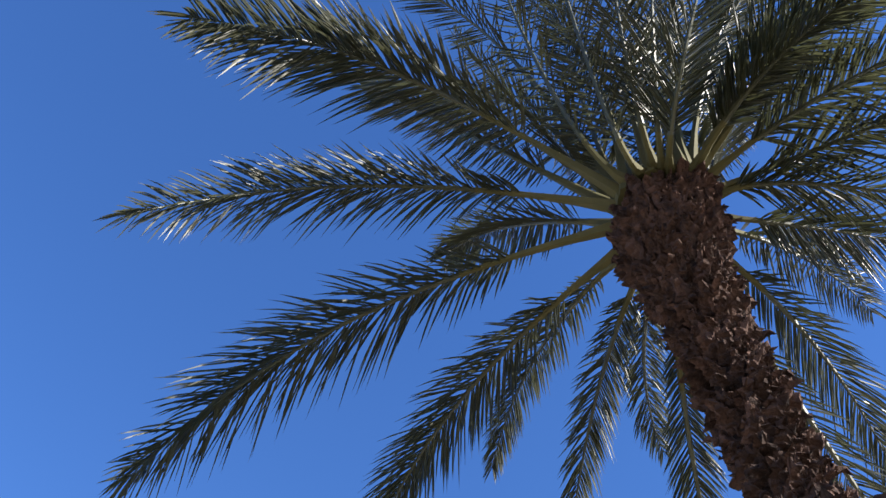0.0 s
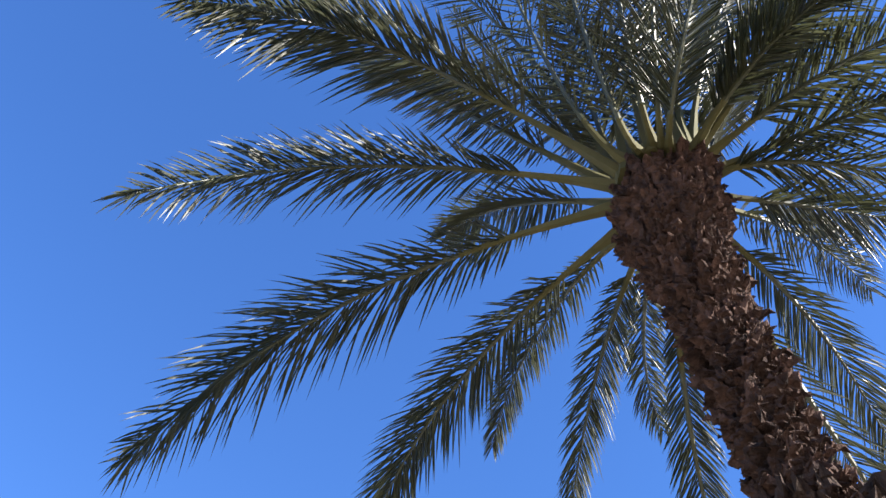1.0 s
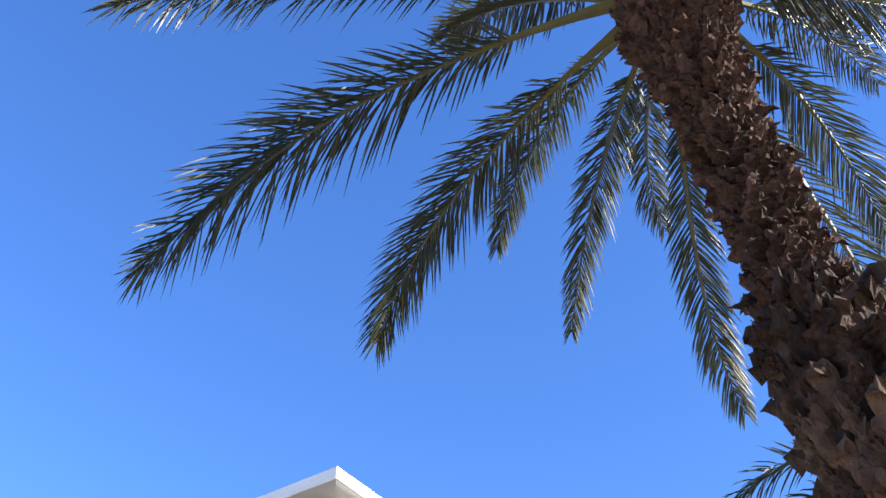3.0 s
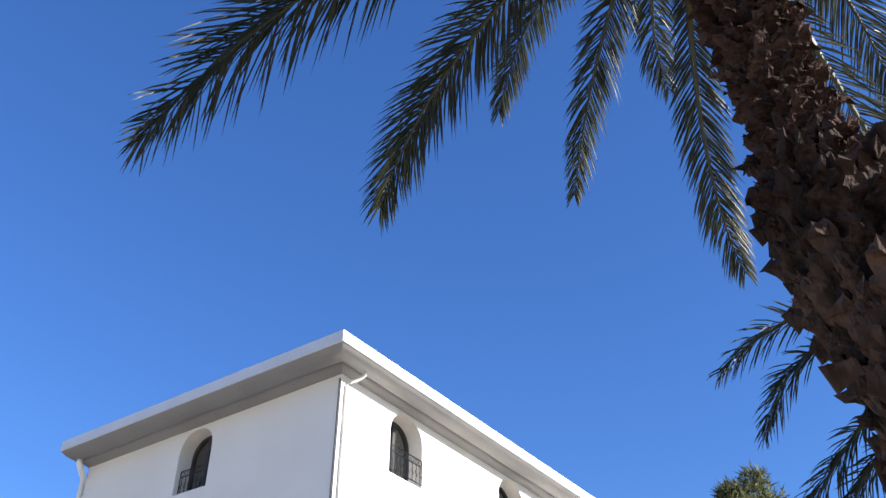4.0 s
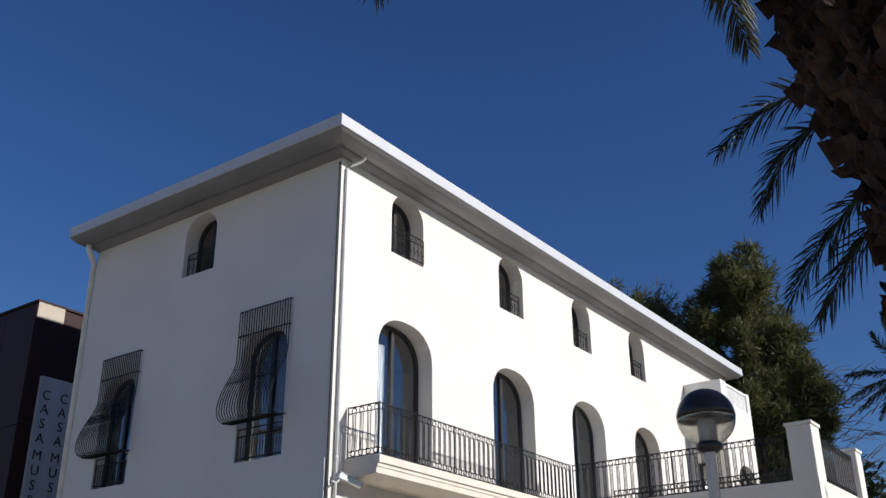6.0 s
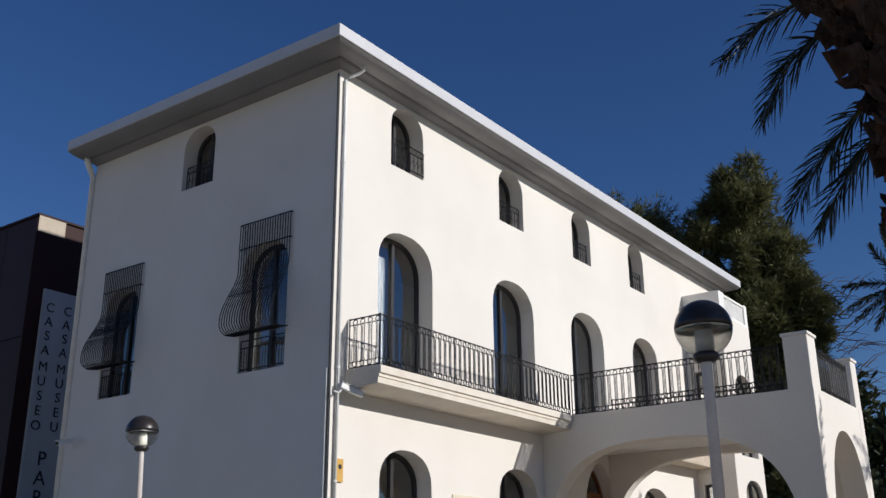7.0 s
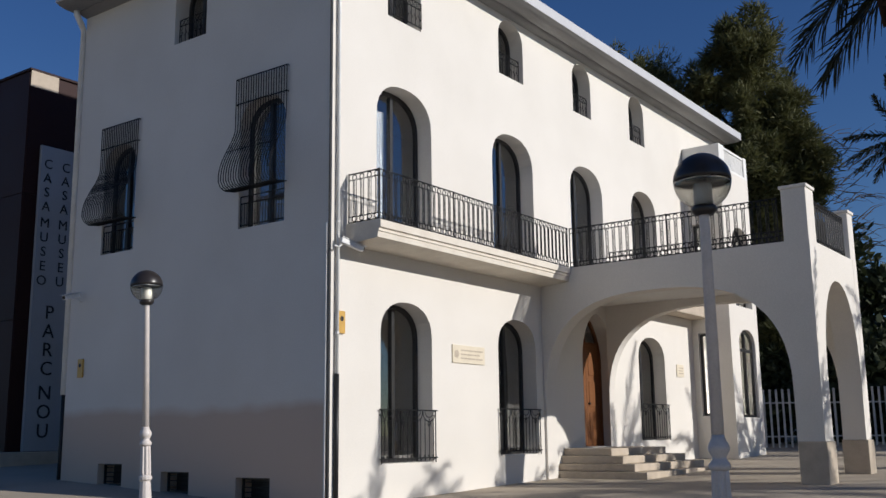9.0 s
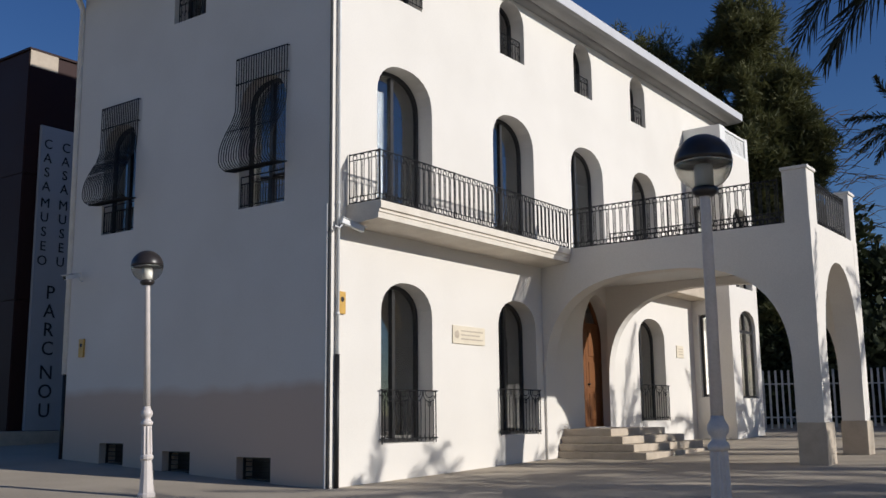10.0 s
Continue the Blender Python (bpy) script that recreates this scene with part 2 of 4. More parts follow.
def letter_mesh(text, size):
    """A character as a mesh, standing in the plane of x and z, a few millimetres thick."""
    cu = bpy.data.curves.new("letter", "FONT")
    cu.body, cu.size, cu.extrude, cu.align_x, cu.resolution_u = text, size, 0.006, "CENTER", 3
    ob = new("letter_source", cu)
    me = bpy.data.meshes.new_from_object(ob.evaluated_get(bpy.context.evaluated_depsgraph_get()))
    bpy.data.objects.remove(ob)
    bpy.data.curves.remove(cu)
    me.transform(Matrix.Rotation(math.pi / 2, 4, "X"))
    me.materials.clear()
    me.materials.append(LETTER)
    return me


CORNER, TURN = (-1.889, 17.344), 53.395
HOUSE = pose(CORNER[0], CORNER[1], 0, 0, 0, TURN)
TO_HOUSE = HOUSE.inverted()


def ground_at(x, y):
    """Height of the paving: it climbs gently away from the viewer, past the house."""
    p = TO_HOUSE @ Vector((x, y, 0))
    u, w = max(-18.0, min(45.0, p.x)), max(-0.0, min(16.0, p.y))
    return 0.027 * u + 0.052 * (w * w / (w + 1.0))


def house_ground(u, w):
    p = HOUSE @ Vector((u, w, 0))
    return ground_at(p.x, p.y)


# ---- ground ----
def build_ground():
    span = [-3000, -800, -250, -90] + [-60 + 2.0 * k for k in range(61)] + [90, 250, 800, 3000]
    verts = [(x, y, ground_at(x, y)) for y in span for x in span]
    n = len(span)
    faces = [(j * n + i, j * n + i + 1, (j + 1) * n + i + 1, (j + 1) * n + i) for j in range(n - 1) for i in range(n - 1)]
    ob = new("ground", mesh_of("ground", verts, faces, CONCRETE, smooth=True))
    tagged(ob, "pale beige concrete paving, smooth and slightly stained", "ground", kind="structure")


build_ground()

# ---- house ----
house = new("house")
house.matrix_world = HOUSE
tagged(house, "three-storey white rendered house with arched windows and deep eaves", "house")
LONG, DEEP, WALL_TOP, THICK = 19.6, 7.9, 11.12, 0.45
# arched openings: along the wall from, to, sill, crown, rise of the head
TOP_ROW = [(1.60, 2.69), (5.66, 6.74), (9.2, 10.2), (12.54, 13.53)]
MID_ROW = [(1.25, 3.01), (5.29, 7.05), (8.88, 10.64), (12.40, 14.06)]
LOW_ROW = [(1.37, 2.96, 0.72, 3.76), (5.37, 6.95, 0.79, 3.76), (12.42, 14.15, 1.02, 3.87)]
DOORWAY = (9.20, 10.84, 0.9, 4.26)


def window(parent, origin, ax, inward, a0, a1, b0, b1, rise, bars=1, deep=0.36, transom=False, curtain=False, power=2.2):
    """An arched casement window set deep in its opening: frame, stiles between the leaves, glass."""
    ax, inward, o = Vector(ax), Vector(inward), Vector(origin)
    up = Vector((0, 0, 1))
    a0, a1, b0, b1 = a0 + 0.004, a1 - 0.004, b0 + 0.004, b1 - 0.004
    rim = 0.075
    outer, inner = arch(a0, a1, b0, b1, rise, power), arch(a0 + rim, a1 - rim, b0 + rim, b1 - rim, max(rise - rim * 0.6, 0.05), power)
    frame_ob = part("window", slab_with_holes(outer, [inner], o + inward * deep, ax, up, inward * 0.07), FRAME, parent)
    for k in range(bars):
        c = a0 + (a1 - a0) * (k + 1) / (bars + 1)
        bm = slab_with_holes([(c - 0.045, b0 + rim), (c + 0.045, b0 + rim), (c + 0.045, b1 - rim - 0.03), (c - 0.045, b1 - rim - 0.03)], [], o + inward * (deep - 0.012), ax, up, inward * 0.085)
        part("stile", bm, FRAME, frame_ob)
    if transom:
        h = b0 + (b1 - b0) * 0.76
        part("transom", slab_with_holes([(a0 + rim, h - 0.04), (a1 - rim, h - 0.04), (a1 - rim, h + 0.04), (a0 + rim, h + 0.04)], [], o + inward * (deep - 0.006), ax, up, inward * 0.07), FRAME, frame_ob)
    pane = part("pane", slab_with_holes(inner, [], o + inward * (deep + 0.035), ax, up, inward * 0.006), GLASS, frame_ob, "clear glass with dark room behind")
    pane.visible_shadow = False
    if curtain:
        pts = [(a0 + rim + (a1 - a0) * 0.42 * k / 28, deep + 0.16 + 0.03 * math.sin(k * 1.7)) for k in range(29)]
        vs, fs = [], []
        for a, d in pts:
            vs += [o + ax * a + inward * d + up * (b0 + 0.05), o + ax * a + inward * d + up * (b1 - 0.4)]
        for k in range(28):
            fs.append((2 * k, 2 * k + 2, 2 * k + 3, 2 * k + 1))
        part("curtain", mesh_of("curtain", vs, fs, CURTAIN, smooth=True), None, frame_ob, "pale gathered curtain")
    return frame_ob


def guard(parent, origin, ax, a0, a1, b0, b1, out, name="window_guard", gap=0.11, scroll=True):
    """A flat wrought-iron guard in front of an opening: rails, upright bars and a row of rings."""
    o, ax, out = Vector(origin), Vector(ax), Vector(out)
    up = Vector((0, 0, 1))
    bm = bmesh.new()
    for h in (b0 + 0.03, b1 - 0.14, b1):
        tube(bm, [o + ax * a0 + up * h + out, o + ax * a1 + up * h + out], 0.013, 4)
    for a in (a0, a1):
        tube(bm, [o + ax * a + up * b0 + out, o + ax * a + up * b1 + out], 0.013, 4)
    ob = part(name, bm, IRON, parent)
    n = max(2, round((a1 - a0) / gap))
    bar = bmesh.new()
    tube(bar, [(0, 0, b0), (0, 0, b1 - 0.14)], 0.009, 4)
    if scroll:
        tube(bar, [ax * 0.05 * math.cos(g) + up * (b1 - 0.07 + 0.05 * math.sin(g)) for g in (2 * math.pi * k / 10 for k in range(10))], 0.007, 4, closed=True)
        tube(bar, [ax * 0.045 * math.sin(g * 2) + up * (b0 + 0.16 + 0.13 * k / 8) for k, g in enumerate(math.pi * k / 8 for k in range(9))], 0.007, 4)
    first = part("bar", bar, IRON, ob)
    first.location = o + out + ax * (a0 + (a1 - a0) * 0.5 / n)
    for k in range(1, n):
        again = new("bar", first.data)
        again.parent = ob
        again.location = o + out + ax * (a0 + (a1 - a0) * (k + 0.5) / n)
    return ob


def swag_guard(a0, a1, b0, b1):
    """The taller guard of the ground floor: uprights under a rail, with hanging swags, rings and scrolled feet."""
    y = -0.05
    bm = bmesh.new()
    for h in (b0 + 0.06, b1):
        tube(bm, [(a0 - 0.06, y, h), (a1 + 0.06, y, h)], 0.013, 4)
    for a in (a0, a1):
        tube(bm, [(a, y, b0 - 0.03), (a, y, b1)], 0.015, 4)
        tube(bm, [(a, y, b1 - 0.1), (a, 0.03, b1 - 0.1)], 0.012, 4)
    ob = part("window_guard", bm, IRON, house)
    n = 4
    step = (a1 - a0) / n
    swag = bmesh.new()
    tube(swag, [(step * 0.48 * math.cos(g), 0, -0.20 * abs(math.sin(g)) ** 0.8) for g in (math.pi * k / 14 for k in range(15))], 0.011, 4)
    tube(swag, [(step * 0.33 * math.cos(g), 0, -0.12 * abs(math.sin(g)) ** 0.8) for g in (math.pi * k / 14 for k in range(15))], 0.009, 4)
    tube(swag, [(0.045 * math.cos(g), 0, -0.245 + 0.045 * math.sin(g)) for g in (2 * math.pi * k / 10 for k in range(10))], 0.009, 4, closed=True)
    first = part("swag", swag, IRON, ob)
    bar = bmesh.new()
    tube(bar, [(0, 0, 0.0), (0, 0, b1 - b0 - 0.16)], 0.010, 4)
    tube(bar, [(0.04 * math.sin(g), 0, 0.02 + 0.10 * k / 8) for k, g in enumerate(2 * math.pi * k / 8 for k in range(9))], 0.008, 4)
    rod = part("bar", bar, IRON, ob)
    for k in range(n):
        sw = first if k == 0 else new("swag", first.data)
        sw.parent, sw.location = ob, (a0 + step * (k + 0.5), y, b1 - 0.01)
    m = 12
    for k in range(m):
        again = rod if k == 0 else new("bar", rod.data)
        again.parent, again.location = ob, (a0 + (a1 - a0) * (k + 0.5) / m, y, b0)


X, Y, Z = (1, 0, 0), (0, 1, 0), (0, 0, 1)
front_holes = [arch(a, b, 9.52, 10.95, 0.5) for a, b in TOP_ROW] + [arch(a, b, 5.03, 8.10, 0.74, 2.35) for a, b in MID_ROW]
front_holes += [arch(a, b, c, d, 0.62) for a, b, c, d in LOW_ROW] + [arch(*DOORWAY, 1.15, 1.7)]
front_wall = part("front_wall", slab_with_holes([(0, -0.5), (LONG, -0.5), (LONG, WALL_TOP), (0, WALL_TOP)], front_holes, (0, 0, 0), X, Z, (0, THICK, 0)), RENDER, house)
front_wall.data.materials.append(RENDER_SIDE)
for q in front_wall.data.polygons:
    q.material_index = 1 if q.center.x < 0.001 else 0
LEFT_TOP = [(3.6, 4.62, 9.53, 10.95, 0.5)]
LEFT_MID = [(1.2, 2.46, 5.2, 7.78, 0.55), (5.74, 6.88, 5.2, 7.62, 0.5)]
CELLAR = [(1.44, 2.34, 0.05, 0.50), (3.66, 4.50, 0.14, 0.58), (5.76, 6.58, 0.27, 0.72)]
side_holes = [arch(*h) for h in LEFT_TOP + LEFT_MID] + [[(a, c), (b, c), (b, d), (a, d)] for a, b, c, d in CELLAR]
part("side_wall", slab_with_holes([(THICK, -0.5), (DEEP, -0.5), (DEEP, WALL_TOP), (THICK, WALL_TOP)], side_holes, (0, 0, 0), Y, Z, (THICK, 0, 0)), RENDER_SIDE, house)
part("rear_wall", box(THICK, DEEP - THICK, -0.5, LONG, DEEP, WALL_TOP), RENDER, house)
part("end_wall", box(LONG - THICK, THICK, -0.5, LONG, DEEP - THICK, WALL_TOP), RENDER, house)
# Inner floors and wall added dark, to stop light and keep rooms dim.
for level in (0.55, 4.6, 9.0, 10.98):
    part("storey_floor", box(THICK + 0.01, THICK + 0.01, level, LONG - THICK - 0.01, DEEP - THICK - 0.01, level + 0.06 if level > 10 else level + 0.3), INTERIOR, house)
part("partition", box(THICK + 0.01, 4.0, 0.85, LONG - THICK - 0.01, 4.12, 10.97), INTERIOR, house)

# coved eaves round the roof, and the low roof itself
SIDES = (0.80, 0.69, 0.40, 0.06)  # overhang on the side, front, far end and rear


def ring_of(out, z):
    k = out / 0.80
    return [(-SIDES[0] * k, -SIDES[1] * k, z), (LONG + SIDES[2] * k, -SIDES[1] * k, z), (LONG + SIDES[2] * k, DEEP + SIDES[3] * k, z), (-SIDES[0] * k, DEEP + SIDES[3] * k, z)]


def build_eaves():
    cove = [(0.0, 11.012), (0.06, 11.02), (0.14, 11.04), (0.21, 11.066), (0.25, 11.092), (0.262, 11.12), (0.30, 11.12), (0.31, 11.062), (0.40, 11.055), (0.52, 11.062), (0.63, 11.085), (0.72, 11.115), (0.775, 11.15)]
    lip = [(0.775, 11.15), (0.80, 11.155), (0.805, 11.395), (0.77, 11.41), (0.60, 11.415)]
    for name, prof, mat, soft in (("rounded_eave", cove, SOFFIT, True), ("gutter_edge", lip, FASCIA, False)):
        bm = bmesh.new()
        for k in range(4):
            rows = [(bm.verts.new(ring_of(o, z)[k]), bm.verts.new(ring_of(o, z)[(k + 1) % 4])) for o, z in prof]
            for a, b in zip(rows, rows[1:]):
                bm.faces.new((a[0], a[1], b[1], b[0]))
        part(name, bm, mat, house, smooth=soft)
    bm = bmesh.new()
    low = [bm.verts.new(p) for p in ring_of(0.62, 11.405)]
    a, b = bm.verts.new((3.5, DEEP / 2, 14.4)), bm.verts.new((LONG - 3.5, DEEP / 2, 14.4))
    for f in ((low[0], low[1], b, a), (low[2], low[3], a, b), (low[1], low[2], b), (low[3], low[0], a)):
        bm.faces.new(f)
    part("roof", bm, ROOFING, house)


build_eaves()

for i, (a, b) in enumerate(TOP_ROW):
    window(house, (0, 0, 0), X, Y, a, b, 9.52, 10.95, 0.5, bars=1)
    guard(house, (0, 0, 0), X, a + 0.02, b - 0.02, 9.56, 10.12, (0, -0.02 if i == 0 else 0.12, 0), gap=0.13)
for i, (a, b) in enumerate(MID_ROW):
    window(house, (0, 0, 0), X, Y, a, b, 5.03, 8.10, 0.74, bars=1, curtain=i == 0, power=2.35)
for i, (a, b, c, d) in enumerate(LOW_ROW):
    window(house, (0, 0, 0), X, Y, a, b, c, d, 0.62, bars=1)
    swag_guard(a - 0.03, b + 0.03, c + 0.02, c + 0.98)
for a, b, c, d, r in LEFT_TOP:
    window(house, (0, 0, 0), Y, X, a, b, c, d, r)
    guard(house, (0, 0, 0), Y, a + 0.02, b - 0.02, 9.56, 10.12, (0.12, 0, 0), gap=0.13)
for a, b, c, d, r in LEFT_MID:
    window(house, (0, 0, 0), Y, X, a, b, c, d, r, bars=1, deep=0.25)
for a, b, c, d in CELLAR:
    bm = slab_with_holes([(a + 0.003, c + 0.003), (b - 0.003, c + 0.003), (b - 0.003, d - 0.003), (a + 0.003, d - 0.003)], [[(a + 0.04, c + 0.04), (b - 0.04, c + 0.04), (b - 0.04, d - 0.04), (a + 0.04, d - 0.04)]], (0.16, 0, 0), Y, Z, (0.04, 0, 0))
    grate = part("cellar_grate", bm, FRAME, house)
    for k in range(4):
        h = c + 0.04 + (d - c - 0.08) * (k + 0.5) / 4
        part("slat", box(0.176, a + 0.04, h - 0.008, 0.192, b - 0.04, h + 0.008), IRON, grate)
    # Near-black sheet stands in for the unlit cellar behind the grate.
    part("cellar_dark_sheet", box(0.40, a - 0.02, c - 0.02, 0.43, b + 0.02, d + 0.02), FRAME, house)


def belly_grille(a0, a1, b0, b1, top):
    """A Spanish window cage: straight over its head, bellied out at the foot."""
    def out(h):
        s = (h - b0) / (b1 - b0)
        return 0.06 + 0.40 * max(0.0, math.cos(min(max((s - 0.10) / 0.62, -0.2), 1.0) * math.pi / 2)) ** 1.6 if s < 0.72 else 0.06
    hs = [b0 + (b1 - b0) * k / 16 for k in range(17)]
    prof = [(-0.02, b0)] + [(-0.28, b0 - 0.035), (-0.40, b0 + 0.02)] + [(-out(h), h) for h in hs[1:]] + [(-0.06, top)]
    bm = bmesh.new()
    tube(bm, [(0.03, a0, top), (-0.06, a0, top), (-0.06, a1, top), (0.03, a1, top)], 0.014, 4)
    cage = part("window_grille", bm, IRON, house, "bellied black iron window grille")
    part("grille_rail", tube(bmesh.new(), [(0.03, a0, b1), (-0.06, a0, b1), (-0.06, a1, b1), (0.03, a1, b1)], 0.014, 4), IRON, cage)
    for o, h in ((0.30, b0 - 0.03), (out(b0 + 0.75), b0 + 0.75), (0.02, b0)):
        part("grille_rail", tube(bmesh.new(), [(-o, a0, h), (-o, a1, h)], 0.011, 4), IRON, cage)
    bar = bmesh.new()
    tube(bar, [(x, 0, z) for x, z in prof], 0.013, 4)
    me = None
    n = 21
    for k in range(n):
        if me is None:
            ob = part("bar", bar, IRON, cage)
            me = ob.data
        else:
            ob = new("bar", me)
            ob.parent = cage
        ob.location = (0, a0 + (a1 - a0) * k / (n - 1), 0)
    return cage


belly_grille(1.13, 2.54, 5.95, 7.72, 8.24)
belly_grille(5.66, 6.96, 5.88, 7.60, 8.08)
for (a, b, c, d, r) in LEFT_MID:
    guard(house, (0, 0, 0), Y, a + 0.01, b - 0.01, 5.24, 5.84, (0.05, 0, 0), gap=0.075, scroll=False)

# ---- balcony slab and its railing, carried on round the porch terrace ----
DECK = 5.02


def build_slab():
    bm = bmesh.new()
    prof = [(0.0, 4.64), (-0.70, 4.69), (-0.76, 4.70), (-0.77, 4.80), (-0.79, 4.81), (-0.79, 4.86), (-0.83, 4.875), (-0.83, 5.0), (-0.80, DECK), (0.0, DECK)]
    rows = [[bm.verts.new((x, y, z)) for y, z in prof] for x in (0.22 + 0.16, 7.26)]
    for k in range(len(prof)):
        j = (k + 1) % len(prof)
        bm.faces.new((rows[0][k], rows[0][j], rows[1][j], rows[1][k]))
    bm.faces.new(rows[0])
    bm.faces.new(rows[1][::-1])
    part("balcony_slab", bm, SLAB, house, "white moulded balcony slab")


build_slab()


def rail_unit():
    """One repeat of the railing: a long loop between rings."""
    bm = bmesh.new()
    h0, h1, half = 0.07, 0.80, 0.054
    loop = []
    for k in range(13):
        g = math.pi * k / 12
        loop.append((half * math.cos(g), 0, h1 - half + 0.02 + half * math.sin(g)))
    for k in range(13):
        g = math.pi + math.pi * k / 12
        loop.append((half * math.cos(g), 0, h0 + half + 0.05 + half * math.sin(g)))
    tube(bm, loop, 0.010, 4, closed=True)
    for c in (0.862, 0.085):
        tube(bm, [(0.0825 + 0.05 * math.cos(2 * math.pi * k / 12), 0, c + 0.05 * math.sin(2 * math.pi * k / 12)) for k in range(12)], 0.012, 4, closed=True)
    tube(bm, [(0.0825, 0, 0.14), (0.0825, 0, 0.806)], 0.0075, 4)
    bmesh.ops.recalc_face_normals(bm, faces=bm.faces)
    me = bpy.data.meshes.new("baluster")
    bm.to_mesh(me)
    bm.free()
    me.materials.append(IRON)
    return me


UNIT = rail_unit()


def railing(a, b, height=0.93):
    a, b = Vector(a), Vector(b)
    d = b - a
    run = d.length
    bm = bmesh.new()
    for h, r in ((height, 0.014), (0.025, 0.012)):
        tube(bm, [a + Vector((0, 0, h)), b + Vector((0, 0, h))], r, 4)
    n = max(1, round(run / 2.2))
    for k in range(n + 1):
        p = a + d * k / n
        tube(bm, [p, p + Vector((0, 0, height + 0.02))], 0.016, 4)
    ob = part("railing", bm, IRON, house, "black wrought-iron railing with loops and rings")
    m = max(1, round(run / 0.165))
    g = math.atan2(d.y, d.x)
    for k in range(m):
        u = new("baluster", UNIT)
        u.parent = ob
        u.matrix_local = Matrix.Translation(a + d * (k + 0.3) / m) @ Matrix.Rotation(g, 4, "Z")


railing((0.42, -0.77, DECK), (7.24, -0.77, DECK))
railing((0.42, -0.04, DECK), (0.42, -0.75, DECK))

# ---- porch with a terrace over it ----
PX0, PX1, PY = 7.26, 10.85, -6.26


def porch_side(x, thick, name, leg=0.06):
    hole = arch(-5.73, -leg, -0.5, 4.32, 2.45, 2.7, 28)
    outline = [(PY, -0.5), (-5.73, -0.5)] + list(reversed(hole[2:])) + [(-leg, -0.5), (0.0, -0.5), (0.0, DECK), (PY, DECK)]
    part(name, slab_with_holes(outline, [], (x, -0.003, 0), Y, Z, (thick, 0, 0)), RENDER, house)


porch_side(PX0, 0.45, "porch_side_wall")
porch_side(PX1 - 0.30, 0.30, "porch_side_wall", 0.012)
fa = arch(PX0 + 0.57, PX1 - 0.45, -0.5, 4.36, 1.9, 2.1, 20)
part("porch_front_wall", slab_with_holes([(PX0 + 0.45, -0.5), (PX0 + 0.57, -0.5)] + list(reversed(fa[2:])) + [(PX1 - 0.45, -0.5), (PX1 - 0.30, -0.5), (PX1 - 0.30, DECK), (PX0 + 0.45, DECK)], [], (0, PY + 0.001, 0), X, Z, (0, 0.49, 0)), RENDER, house)
part("terrace_floor", box(PX0 + 0.45, PY + 0.50, 4.5, PX1 - 0.30, -0.005, DECK - 0.04), PLASTER, house)
for x0, x1 in ((PX0, PX0 + 0.54), (PX1 - 0.44, PX1)):
    bm = box(x0, PY, DECK - 0.02, x1, PY + 0.5, 6.10, 0.015)
    box_in(bm, x0 - 0.03, PY - 0.03, 6.10, x1 + 0.03, PY + 0.53, 6.17, 0.012)
    part("terrace_pier", bm, RENDER, house)
    part("pier_plinth", box(x0 - 0.03, PY - 0.04, -0.5, x1 + 0.04, PY + 0.52, 1.02, 0.02), STONE, house)
railing((PX0 + 0.06, -0.79, DECK), (PX0 + 0.06, PY + 0.62, DECK))
railing((PX0 + 0.62, PY + 0.08, DECK), (PX1 - 0.62, PY + 0.08, DECK))
railing((PX1 - 0.1, -0.1, DECK), (PX1 - 0.1, PY + 0.62, DECK))

part("balcony_slab", box(PX1, -0.62, 4.62, 16.29, -0.004, 4.96, 0.03), STONE, house)

# front door with a glazed head, in its arched reveal
a0, a1, b0, b1 = DOORWAY
inner = arch(a0 + 0.08, a1 - 0.08, b0 + 0.02, b1 - 0.08, 1.08, 1.7)
door = part("front_door", slab_with_holes(arch(a0 + 0.004, a1 - 0.004, b0, b1 - 0.004, 1.15, 1.7), [inner], (0, 0.34, 0), X, Z, (0, 0.08, 0)), WOOD, house, "brown varnished double door under a glazed arch")
for s, e in ((a0 + 0.09, (a0 + a1) / 2 - 0.005), ((a0 + a1) / 2 + 0.005, a1 - 0.09)):
    leaf = part("door_leaf", box(s, 0.36, b0 + 0.02, e, 0.41, b0 + 2.55, 0.006), WOOD, door)
    for lo, hi in ((0.18, 0.85), (1.00, 1.65), (1.80, 2.42)):
        part("door_panel", box(s + 0.12, 0.345, b0 + lo, e - 0.12, 0.36, b0 + hi, 0.006), WOOD, leaf)
part("door_transom", box(a0 + 0.08, 0.35, b0 + 2.55, a1 - 0.08, 0.42, b0 + 2.65), WOOD, door)
part("fanlight", slab_with_holes([(a0 + 0.09, b0 + 2.65), (a1 - 0.09, b0 + 2.65)] + [p for p in inner[2:] if p[1] > b0 + 2.66], [], (0, 0.38, 0), X, Z, (0, 0.006, 0)), GLASS, door)
part("fanlight_bar", box((a0 + a1) / 2 - 0.02, 0.36, b0 + 2.65, (a0 + a1) / 2 + 0.02, 0.41, b1 - 0.12), WOOD, door)
part("door_handle", turned([(0.012, 0), (0.035, 0.02), (0.035, 0.045), (0.012, 0.06)], 12, at=((a0 + a1) / 2 + 0.09, 0.33, b0 + 1.05)), IRON, door)

# steps up to the door, returned round the side
for k in range(4):
    d = 0.34 * k
    top = 0.88 - 0.17 * k
    part("step", box(8.1 - d * 0.35, -1.25 - d, top - (0.17 if k < 3 else 0.6), 11.1 + d * 1.15, -0.006, top - 0.002 * k, 0.012), STONE, house)

